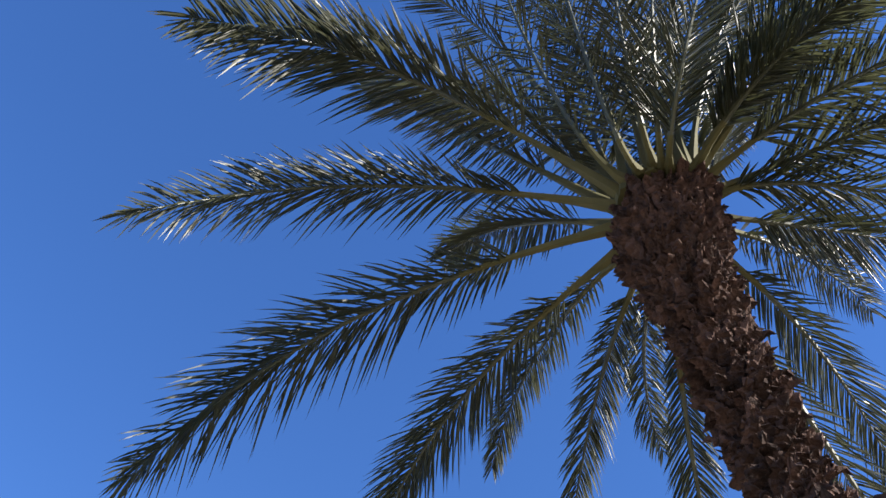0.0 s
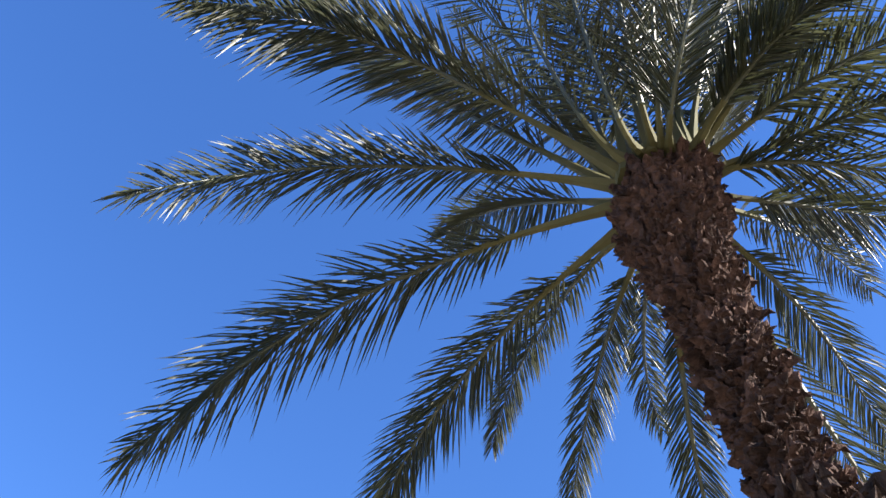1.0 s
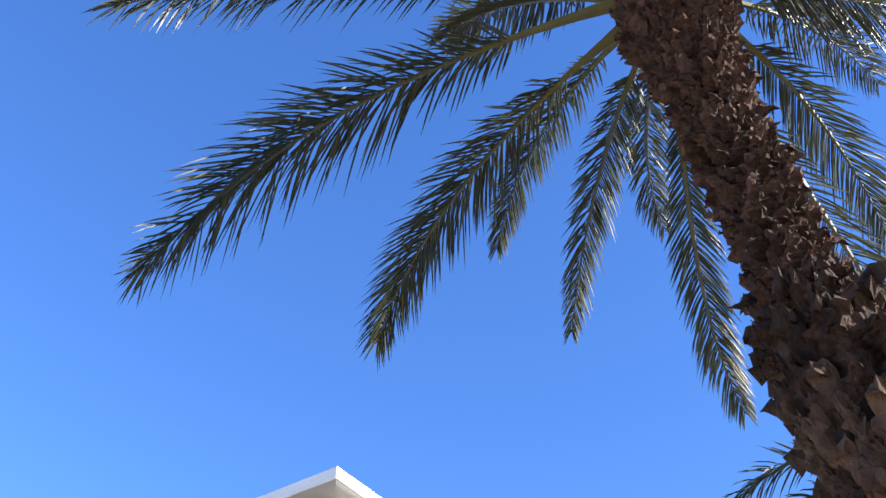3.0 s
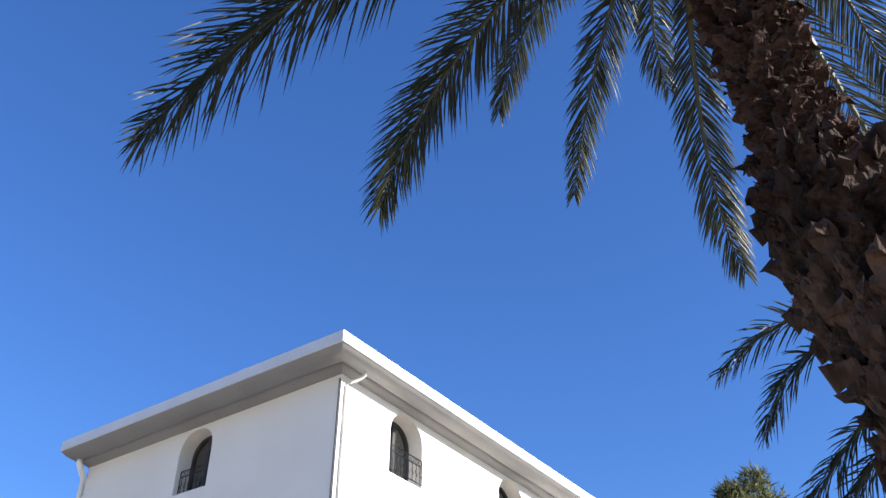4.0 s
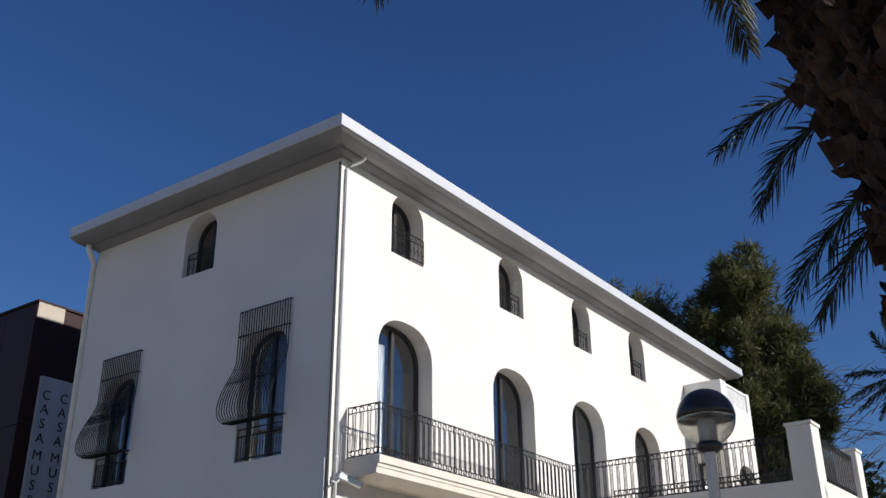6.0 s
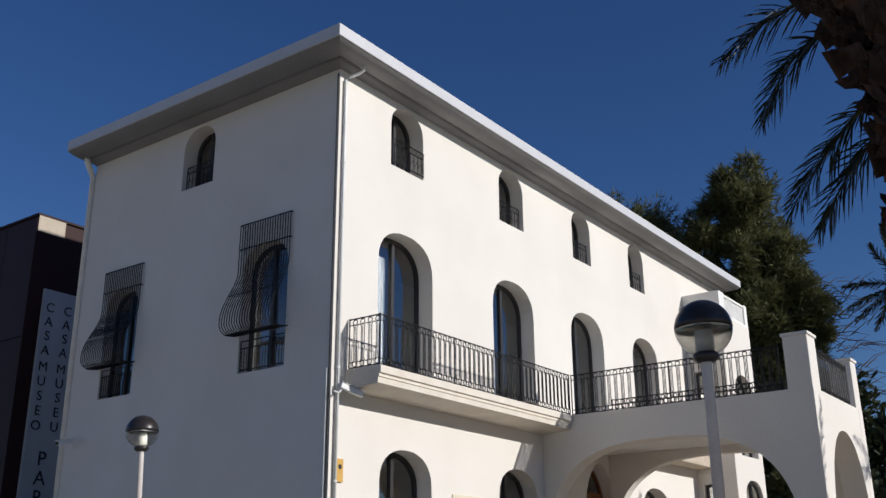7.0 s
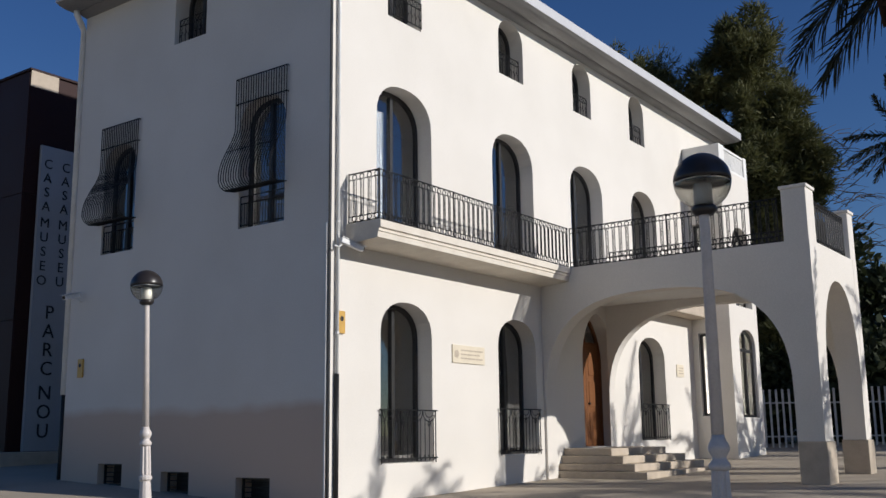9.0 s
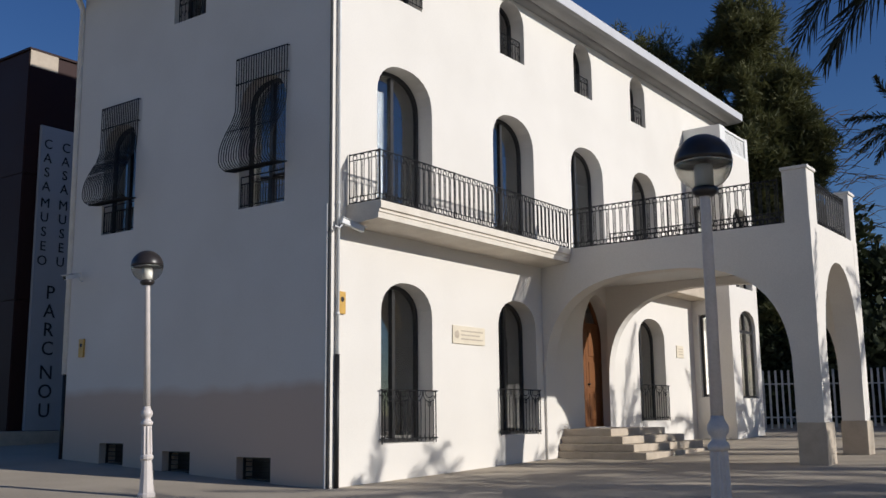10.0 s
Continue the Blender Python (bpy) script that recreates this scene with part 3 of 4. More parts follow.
# wing at the far end, with its own terrace screen
WX0, WX1, WY = 16.3, 18.75, -1.22
wing_holes = [arch(16.98, 18.42, 1.65, 4.35, 0.5), arch(16.95, 18.4, 5.05, 7.6, 0.6)]
part("wing_front_wall", slab_with_holes([(WX0, -0.5), (WX1, -0.5), (WX1, 9.35), (WX0, 9.35)], wing_holes, (0, WY, 0), X, Z, (0, 0.4, 0)), RENDER, house)
for x0 in (WX0, WX1 - 0.35):
    part("wing_side_wall", slab_with_holes([(WY + 0.4, -0.5), (-0.004, -0.5), (-0.004, 9.35), (WY + 0.4, 9.35)], [[(-0.62, c), (-0.2, c), (-0.2, d), (-0.62, d)] for c, d in ((1.7, 4.2), (5.2, 7.6))], (x0, 0, 0), Y, Z, (0.35, 0, 0)), RENDER, house)
for c, d in ((1.7, 4.2), (5.2, 7.6)):
    window(house, (WX0, 0, 0), Y, X, -0.62, -0.2, c, d, 0.05, bars=0, deep=0.12)
window(house, (0, WY, 0), X, Y, 16.98, 18.42, 1.65, 4.35, 0.5, deep=0.1, transom=True)
window(house, (0, WY, 0), X, Y, 16.95, 18.4, 5.05, 7.6, 0.6, deep=0.2)
part("wing_roof", box(WX0, WY, 9.35, WX1, -0.004, 9.42), PLASTER, house)
screen = part("terrace_screen", box(WX0, WY, 9.42, WX0 + 0.25, -0.01, 10.1, 0.01), PLASTER, house, "white terrace parapet with open slats")
part("screen_post", box(WX0 + 0.25, WY, 9.42, WX0 + 0.45, WY + 0.2, 10.1, 0.01), PLASTER, screen)
part("screen_post", box(WX1 - 0.25, WY, 9.42, WX1, WY + 0.2, 10.1, 0.01), PLASTER, screen)
part("screen_rail", box(WX0 + 0.45, WY + 0.02, 10.0, WX1 - 0.25, WY + 0.16, 10.08, 0.01), PLASTER, screen)
for k in range(22):
    x = WX0 + 0.52 + (WX1 - WX0 - 0.84) * k / 21
    part("slat", box(x, WY + 0.05, 9.43, x + 0.05, WY + 0.13, 9.995), PLASTER, screen)

# ---- fixings on the house ----
def downpipe(points, split, name="downpipe", wide=0.032):
    bm = tube(bmesh.new(), points, wide, 10)
    ob = part(name, bm, PIPE, house, "white rain pipe with a dark iron foot", smooth=True)
    x, y, z = points[-1]
    part("pipe_foot", tube(bmesh.new(), [(x, y, split), (x, y, -0.2)], 0.042, 10), DARK_PIPE, ob, smooth=True)
    for h in range(3, 11, 2):
        part("pipe_clip", turned([(0.040, 0), (0.040, 0.04)], 10, at=(x, y, h)), PIPE, ob)


downpipe([(0.30, -0.36, 11.07), (0.30, -0.35, 10.99), (0.26, -0.25, 10.92), (0.17, -0.11, 10.86), (0.12, -0.05, 10.78), (0.12, -0.05, 10.6), (0.12, -0.05, 2.2)], 2.3)
downpipe([(-0.36, DEEP - 0.12, 11.08), (-0.34, DEEP - 0.10, 10.98), (-0.16, DEEP - 0.02, 10.82), (-0.02, DEEP + 0.07, 10.7), (0.0, DEEP + 0.07, 2.2)], 2.3, wide=0.07)
part("service_conduit", tube(bmesh.new(), [(-0.02, 0.10, 5.0), (-0.02, 0.10, -0.1)], 0.02, 6), PIPE, house)
part("service_conduit", tube(bmesh.new(), [(-0.03, 0.02, 10.9), (-0.03, 0.02, 0.0)], 0.018, 6), IRON, house)


def wall_camera(m, name="security_camera"):
    ob = new(name)
    ob.matrix_world = HOUSE @ m
    tagged(ob, "small white security camera on a wall bracket", "security camera", "security cameras")
    part("camera_housing", box(-0.05, -0.42, -0.05, 0.05, 0.05, 0.05, 0.012), PIPE, ob)
    part("camera_hood", box(-0.06, -0.46, 0.055, 0.06, 0.06, 0.065, 0.003), PIPE, ob)
    part("lens_window", box(-0.035, -0.43, -0.035, 0.035, -0.421, 0.035), LETTER, ob)
    part("bracket", tube(bmesh.new(), [(0, 0, -0.05), (0, 0.05, -0.14), (0, 0.14, -0.14)], 0.018, 6), PIPE, ob)
    return ob


wall_camera(pose(0.14, -0.16, 4.66, 16, 0, 70))
wall_camera(pose(-0.14, 7.45, 4.35, 14, 0, -75))
for loc, turn in (((0.25, -0.025, 3.22), 0), ((-0.025, 7.35, 2.75), -90)):
    al = new("alarm_sign")
    al.matrix_world = HOUSE @ pose(*loc, 0, 0, turn)
    tagged(al, "small yellow alarm plate fixed to the white wall", "sign", "alarm plates")
    part("plate", box(-0.09, -0.02, -0.2, 0.09, 0.022, 0.2, 0.006), YELLOW, al)
    part("emblem", turned([(0.045, 0), (0.045, 0.004)], 16), LETTER, al).matrix_local = pose(0, -0.02, 0.06, 90)
for (x0, z0, x1, z1) in ((3.63, 2.68, 4.80, 3.05), (14.95, 2.84, 15.45, 3.2)):
    pl = new("wall_plaque")
    pl.matrix_world = HOUSE @ pose((x0 + x1) / 2, -0.012, (z0 + z1) / 2)
    tagged(pl, "cream stone plaque with faint lettering on the white wall", "plaque", "wall plaques")
    hw, hh = (x1 - x0) / 2, (z1 - z0) / 2
    part("tablet", box(-hw, -0.015, -hh, hw, 0.012, hh, 0.004), PLAQUE, pl)
    if hw > 0.4:
        part("crest", turned([(0.09, 0), (0.09, 0.006)], 5), STONE, pl).matrix_local = pose(-hw + 0.14, -0.014, 0, 90)
    for r in range(3):
        part("text_bar", box(-hw + 0.28 * hw / 0.58, -0.019, hh * (0.45 - 0.45 * r) - 0.014, hw * (0.85 - 0.2 * (r % 2)), -0.0155, hh * (0.45 - 0.45 * r) + 0.014), STONE, pl)

# ---- brown-clad building beside the house, with its tall sign ----
annex = new("museum_annex")
annex.matrix_world = HOUSE @ pose(1.24, 12.3, 0)
tagged(annex, "dark brown metal-clad building behind the white house", "building")
part("body", box(0.02, 0.02, 0.0, 9.0, 12.0, 11.15), CORTEN, annex)
for k in range(6):
    x = 0.0 + 1.5 * k
    for h0, h1 in ((0.9, 4.3), (4.32, 7.7), (7.72, 11.1)):
        part("cladding_panel", box(x + 0.008, -0.02, h0, x + 1.492, 0.018, h1, 0.004), CORTEN, annex)
for k in range(8):
    y = 0.0 + 1.5 * k
    for h0, h1 in ((0.9, 4.3), (4.32, 7.7), (7.72, 11.1)):
        part("cladding_panel", box(-0.02, y + 0.008, h0, 0.018, y + 1.492, h1, 0.004), CORTEN, annex)
# Pale plate cut to the outline of the sun patch on the cladding.
part("sun_patch_plate", box(0.0, -0.032, 10.70, 0.83, -0.021, 11.16, 0.002), STONE, annex, "pale plate for the sunlit patch of cladding")
part("parapet_cap", box(-0.04, -0.04, 11.15, 9.02, 12.02, 11.22, 0.01), CORTEN, annex)
part("plinth", box(-1.6, -0.6, -0.2, 4.0, 12.0, 0.93, 0.02), STONE, annex)

sign = new("museum_sign")
sign.matrix_world = HOUSE @ pose(1.62, 12.16, 0)
tagged(sign, "tall grey sign panel with vertical black lettering on the annex", "sign")
part("panel", box(0, 0, 0.94, 1.42, 0.10, 9.1, 0.01), PANEL, sign)


def column(text, x, top, step, size, gap):
    """Letters one under another; top is the middle of the first, gap what a space adds."""
    z = top
    for ch in text:
        if ch == " ":
            z -= gap
            continue
        ob = new("letter", letter_mesh(ch, size))
        ob.parent = sign
        ob.location = (x, -0.009, z - size * 0.36)
        z -= step


column("CASA MUSEO", 0.22, 8.61, 0.392, 0.37, 0.06)
column("CASA MUSEU", 0.76, 8.61, 0.390, 0.37, 0.06)
column("PARC NOU", 0.52, 4.58, 0.495, 0.52, 0.14)


# ---- street lamps ----
def street_lamp(x, y, lean=(0, 0), label="", sunk=0.01):
    lamp = new("street_lamp")
    lamp.matrix_world = pose(x, y, ground_at(x, y) - sunk, lean[0], lean[1], 20)
    tagged(lamp, label, "street lamp", "street lamps")
    base = [(0.14, 0), (0.14, 0.05), (0.12, 0.08), (0.108, 0.2), (0.086, 0.52), (0.08, 0.58), (0.105, 0.61), (0.105, 0.65), (0.08, 0.68)]
    part("base", turned(base, 12), LAMP_PAINT, lamp)
    bm, sides = bmesh.new(), 32
    rings = []
    for z, r in ((0.68, 0.074), (0.72, 0.078), (1.10, 0.068), (1.13, 0.066)):
        rings.append([bm.verts.new(((r + (0.010 if k % 4 < 2 else -0.006)) * math.cos(2 * math.pi * k / sides), (r + (0.010 if k % 4 < 2 else -0.006)) * math.sin(2 * math.pi * k / sides), z)) for k in range(sides)])
    for a, b in zip(rings, rings[1:]):
        for k in range(sides):
            bm.faces.new((a[k], a[(k + 1) % sides], b[(k + 1) % sides], b[k]))
    part("fluted_shaft", bm, LAMP_PAINT, lamp)
    part("collar", turned([(0.066, 1.13), (0.09, 1.145), (0.098, 1.17), (0.09, 1.195), (0.064, 1.225), (0.062, 1.255), (0.088, 1.29), (0.096, 1.325), (0.088, 1.36), (0.064, 1.40), (0.056, 1.44)], 20), LAMP_PAINT, lamp, smooth=True)
    part("pole", turned([(0.056, 1.43), (0.047, 3.40), (0.05, 3.44)], 20), LAMP_PAINT, lamp, smooth=True)
    part("neck", turned([(0.075, 3.42), (0.115, 3.45), (0.12, 3.49), (0.10, 3.51)], 20), SMOKED, lamp, smooth=True)
    r, c = 0.262, 3.74
    lo = [(r * math.cos(g), c + r * math.sin(g)) for g in (math.radians(-66 + 66 * k / 12) for k in range(13))]
    hi = [(r * math.cos(g), c + r * math.sin(g)) for g in (math.radians(89.5 * k / 12) for k in range(13))]
    shell = lo + [(p[0] - 0.006, p[1]) for p in reversed(lo)]
    bm = bmesh.new()
    rings = [[bm.verts.new((q * math.cos(2 * math.pi * k / 32), q * math.sin(2 * math.pi * k / 32), z)) for k in range(32)] for q, z in shell]
    for a, b in zip(rings, rings[1:]):
        for k in range(32):
            bm.faces.new((a[k], a[(k + 1) % 32], b[(k + 1) % 32], b[k]))
    globe = part("globe", bm, GLOBE, lamp, "clear globe with a dark upper half", smooth=True)
    globe.visible_shadow = False
    part("globe_cap", turned([(r + 0.003, c)] + [(q + 0.002, z + 0.002) for q, z in hi[1:]], 32), SMOKED, globe, "dark smoked upper half", smooth=True)
    part("lamp_holder", turned([(0.085, 3.50), (0.085, 3.70), (0.07, 3.72)], 20), PIPE, globe, "white lamp holder", smooth=True)


street_lamp(-4.70, 16.30, (0, -2.0), "white lamp post with a half-dark glass globe, standing on sunlit paving")
street_lamp(2.455, 8.853, (0, 0), "grey lamp post with a half-dark glass globe beside the porch", sunk=0.13)

# ---- metal fence behind the porch ----
fence = new("metal_fence")
fence.matrix_world = pose(9.5, 36.5, 0, 0, 0, -3)
tagged(fence, "fence of pale upright metal bars before dark trees", "fence")
for h in (0.35, 1.55):
    part("fence_rail", box(0, 0.02, ground_at(14, 36) + h, 16, 0.06, ground_at(14, 36) + h + 0.05), FENCE_PAINT, fence)
slat_mesh = None
for k in range(70):
    if slat_mesh is None:
        ob = part("fence_slat", box(0, -0.03, 0, 0.075, 0.02, 2.1, 0.008), FENCE_PAINT, fence)
        slat_mesh = ob.data
    else:
        ob = new("fence_slat", slat_mesh)
        ob.parent = fence
    ob.location = (0.23 * k, 0, ground_at(9.5 + 0.23 * k, 36.5) - 0.02)


# ---- palms ----
def bez(p0, p1, p2, t):
    return p0 * (1 - t) ** 2 + p1 * 2 * t * (1 - t) + p2 * t * t


def frond_meshes(base, mid, tip, rng, leaf=0.40, pairs=70, bare=0.16, width=0.030, droop=0.30):
    """A feather frond: a tapering rib and two ranks of narrow folded leaflets, swept towards the tip."""
    p0, p2 = Vector(base), Vector(tip)
    p1 = Vector(mid) * 2 - (p0 + p2) / 2
    steps = 26
    line = [bez(p0, p1, p2, k / steps) for k in range(steps + 1)]
    total = sum((b - a).length for a, b in zip(line, line[1:]))
    rib = bmesh.new()
    tube(rib, line, 0.02, 6, ends=(0.031, 0.003))
    tube(rib, [line[0] - (line[1] - line[0]).normalized() * 0.12, line[0], line[1], line[2], line[4]], 0.03, 6, ends=(0.075, 0.028))
    bmesh.ops.recalc_face_normals(rib, faces=rib.faces)
    rib_me = bpy.data.meshes.new("rachis")
    rib.to_mesh(rib_me)
    rib.free()
    rib_me.materials.append(PALM_RIB)
    rib_me.materials.append(RIB_GREEN)
    for q in rib_me.polygons:
        q.material_index = 1 if q.index >= 6 * 7 and q.index < 6 * steps else 0
    verts, faces = [], []
    down = Vector((0, 0, -1))
    for k in range(pairs):
        t = bare + (1 - bare) * (k + 0.5) / pairs
        t = min(t, 0.995)
        p = bez(p0, p1, p2, t)
        d = (bez(p0, p1, p2, min(t + 0.01, 1)) - bez(p0, p1, p2, t - 0.01)).normalized()
        side = d.cross(Vector((0, 0, 1)))
        side = side.normalized() if side.length > 0.2 else d.cross(Vector((0.6, 0.8, 0))).normalized()
        up = side.cross(d).normalized()
        s = (t - bare) / (1 - bare)
        size = leaf * (0.5 + 0.5 * min(1, s * 4)) * (1.0 - 0.60 * (max(0, s - 0.6) / 0.4) ** 1.4)
        for sg in (-1, 1):
            lift = rng.choice((-0.58, 0.0, 0.62)) + rng.uniform(-0.15, 0.18)
            sweep = 1.0 + 0.55 * s + rng.uniform(-0.10, 0.10)
            way = (side * sg * (1.0 - 0.35 * s) + d * sweep + up * lift).normalized()
            ln = size * rng.uniform(0.82, 1.12)
            w = width * rng.uniform(0.8, 1.15) * (1 - 0.3 * s)
            if rng.random() < 0.03:
                continue
            bend = down * ln * droop * rng.uniform(0.3, 1.0) * (0.5 + 0.5 * abs(way.z < 0.3))
            flat = way.cross(up + Vector((rng.uniform(-.3, .3), rng.uniform(-.3, .3), 0))).normalized()
            nrm = flat.cross(way)
            q = p + d * rng.uniform(-0.01, 0.01)
            m1 = q + way * ln * 0.4 + bend * 0.12
            m2 = q + way * ln * 0.75 + bend * 0.5
            e = q + way * ln + bend
            n0 = len(verts)
            fold = nrm * w * 0.28
            verts += [q - flat * w * 0.25, q + flat * w * 0.25, m1 - flat * w * 0.5 + fold, m1 - fold, m1 + flat * w * 0.5 + fold, m2 - flat * w * 0.38 + fold, m2 - fold, m2 + flat * w * 0.38 + fold, e]
            faces += [(n0, n0 + 3, n0 + 2), (n0, n0 + 1, n0 + 3), (n0 + 1, n0 + 4, n0 + 3), (n0 + 2, n0 + 3, n0 + 6, n0 + 5), (n0 + 3, n0 + 4, n0 + 7, n0 + 6), (n0 + 5, n0 + 6, n0 + 8), (n0 + 6, n0 + 7, n0 + 8)]
    return rib_me, mesh_of("leaflets", verts, faces, PALM_LEAF)


FROND_RNG = random.Random(11)


def palm_frond(palm, mid, tip, leaf=0.54, pairs=180, width=0.020, bare=0.17, start=None):
    heart = Vector(palm["heart"])
    way = Vector(mid) - heart
    flat = Vector((way.x, way.y, 0))
    flat = flat.normalized() if flat.length > 0.05 else Vector((0, 0, 0))
    base = Vector(start) if start else heart + flat * palm["heart_radius"] + Vector((0, 0, 0.12 * max(-1, min(1, way.z))))
    rib, leaves = frond_meshes(base, mid, tip, FROND_RNG, leaf, pairs, bare, width)
    f = part("frond", leaves, None, palm)
    part("rachis", rib, None, f, "yellow-green leaf stalk")
    return f


def palm_trunk_line(points):
    """Smooth centre line through a few (x, y, z, radius) stations."""
    pts = []
    for i in range(len(points) - 1):
        a, b = points[i], points[i + 1]
        n = max(2, int((b[2] - a[2]) / 0.06))
        for k in range(n):
            s = k / n
            pts.append(tuple(a[j] + (b[j] - a[j]) * s for j in range(4)))
    pts.append(points[-1])
    return pts


def palm_trunk(palm, stations, rng, sides=40, rough=0.03):
    line = palm_trunk_line(stations)
    verts, faces = [], []
    for i, (x, y, z, r) in enumerate(line):
        for k in range(sides):
            g = 2 * math.pi * k / sides
            q = r * 0.93 + rough * noise.noise(Vector((math.cos(g) * 2.2, math.sin(g) * 2.2, z * 3.2))) + rough * 0.7 * noise.noise(Vector((math.cos(g) * 6, math.sin(g) * 6, z * 9)))
            verts.append((x + q * math.cos(g), y + q * math.sin(g), z))
    for i in range(len(line) - 1):
        for k in range(sides):
            j = (k + 1) % sides
            faces.append((i * sides + k, i * sides + j, (i + 1) * sides + j, (i + 1) * sides + k))
    faces.append(tuple(range((len(line) - 1) * sides, len(line) * sides)))
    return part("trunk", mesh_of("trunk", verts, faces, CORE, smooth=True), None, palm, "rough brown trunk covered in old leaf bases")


def boot_shape(rng, width, height, thick, torn):
    """The stub of an old leaf: a thick scale, keeled and lumpy, that narrows to a torn upper end."""
    levels, sides = 9, 11
    verts, faces = [], []
    seed = rng.uniform(0, 90)
    taper = rng.uniform(0.25, 0.8)
    for i in range(levels):
        s = i / (levels - 1)
        w = width * 0.5 * (0.8 + 0.3 * math.sin(s * 2.8)) * (1 - (1 - taper) * s ** 2.2)
        t = thick * (0.25 + 1.0 * s - 0.15 * s * s)
        for k in range(sides):
            g = 2 * math.pi * k / sides
            keel = 1 + 0.35 * max(0, math.sin(g)) ** 3
            x, y = w * math.cos(g), -t * (0.45 + 0.5 * math.sin(g) * keel)
            lump = 0.75 * noise.noise(Vector((x * 26 + seed, y * 26, s * 4.5))) + 0.6 * noise.noise(Vector((x * 70, y * 70 + seed, s * 11)))
            z = height * s + (rng.uniform(-torn, torn) * height if i >= levels - 2 else 0)
            verts.append((x * (1 + lump), y * (1 + 1.5 * lump) - 0.45 * thick * s * s, z))
    for i in range(levels - 1):
        for k in range(sides):
            j = (k + 1) % sides
            faces.append((i * sides + k, i * sides + j, (i + 1) * sides + j, (i + 1) * sides + k))
    faces.append(tuple(range((levels - 1) * sides, levels * sides)))
    return verts, faces


def boots(palm, trunk, stations, z0, z1, row, across, size, mat, rng, singles, toward, shapes=12, torn=0.12, tilt=10):
    """Spiral rows of old leaf bases; those that face the open side are pieces of their own, the rest one mesh."""
    line = palm_trunk_line(stations)
    meshes = []
    for k in range(shapes):
        v, f = boot_shape(rng, size[0] * rng.uniform(0.8, 1.2), size[1] * rng.uniform(0.8, 1.25), size[2] * rng.uniform(0.7, 1.35), torn)
        meshes.append((mesh_of("leaf_base", v, f, mat), v, f))
    rest_v, rest_f, made = [], [], 0
    z, turn = z0, 0.0
    while z < z1:
        x, y, _, r = min(line, key=lambda p: abs(p[2] - z))
        turn += 0.5
        for k in range(across):
            g = 2 * math.pi * (k + turn + rng.uniform(-0.22, 0.22)) / across
            lean = math.degrees(rng.uniform(-0.12, 0.16))
            zz = z + rng.uniform(-0.35, 0.35) * row
            m = Matrix.Translation((x + r * 0.90 * math.cos(g), y + r * 0.90 * math.sin(g), zz)) @ pose(0, 0, 0, 0, 0, math.degrees(g) + 90) @ pose(0, 0, 0, lean + tilt, rng.uniform(-16, 16), rng.uniform(-25, 25)) @ Matrix.Scale(rng.uniform(0.65, 1.3), 4)
            me, v, f = meshes[rng.randrange(shapes)]
            facing = math.cos(g) * toward[0] + math.sin(g) * toward[1] > 0.05
            if facing and made < singles:
                ob = new("leaf_base", me)
                ob.parent = trunk
                ob.matrix_local = m
                made += 1
            else:
                n0 = len(rest_v)
                rest_v += [m @ Vector(p) for p in v]
                rest_f += [tuple(n0 + i for i in q) for q in f]
        z += row
    if rest_v:
        tagged(part("leaf_base_cover", mesh_of("leaf_base_cover", rest_v, rest_f, mat), None, trunk), kind="stuff")


rng = random.Random(5)
palm = new("palm_tree")
tagged(palm, "tall date palm with rough brown trunk and arching green fronds", "palm tree")
palm["heart"], palm["heart_radius"] = (1.57, 3.58, 7.40), 0.31
STATIONS = [(2.10, 3.30, -0.6, 0.30), (2.09, 3.31, 0.4, 0.28), (2.07, 3.32, 2.2, 0.265), (2.01, 3.35, 2.9, 0.275), (1.88, 3.41, 3.4, 0.28), (1.79, 3.46, 3.9, 0.24), (1.735, 3.48, 4.36, 0.185), (1.70, 3.50, 4.71, 0.152), (1.675, 3.51, 5.13, 0.148), (1.635, 3.53, 5.6, 0.152), (1.595, 3.55, 6.06, 0.192), (1.545, 3.57, 6.47, 0.265), (1.54, 3.58, 6.75, 0.33), (1.56, 3.58, 7.1, 0.34), (1.57, 3.58, 7.38, 0.28), (1.57, 3.58, 7.5, 0.14)]
trunk = palm_trunk(palm, STATIONS, rng)
boots(palm, trunk, STATIONS, 1.6, 4.1, 0.115, 15, (0.115, 0.21, 0.055), HUSK, rng, 130, (-0.5, -0.87), torn=0.2, tilt=9)
boots(palm, trunk, STATIONS, 4.0, 6.25, 0.09, 13, (0.105, 0.11, 0.048), BARK, rng, 140, (-0.5, -0.87), torn=0.25, tilt=20)
boots(palm, trunk, STATIONS, 6.15, 7.22, 0.095, 23, (0.11, 0.17, 0.045), BARK, rng, 60, (-0.5, -0.87), torn=0.2, tilt=12)
palm_frond(palm, (-0.71, 4.50, 7.05), (-1.87, 4.57, 5.45), leaf=0.62, pairs=200, width=0.021)
palm_frond(palm, (-0.60, 3.85, 7.98), (-2.03, 3.33, 6.53))
palm_frond(palm, (0.59, 4.56, 8.67), (0.01, 5.30, 9.27))
palm_frond(palm, (-0.55, 3.28, 8.93), (-1.78, 2.36, 7.46), leaf=0.78, pairs=190, width=0.028)
palm_frond(palm, (-0.01, 4.10, 9.62), (-0.97, 4.19, 10.67))
palm_frond(palm, (0.19, 5.18, 7.05), (-0.46, 6.04, 6.14), leaf=0.50)
palm_frond(palm, (0.86, 5.33, 7.91), (0.54, 6.58, 7.72), leaf=0.37, pairs=150, width=0.017)
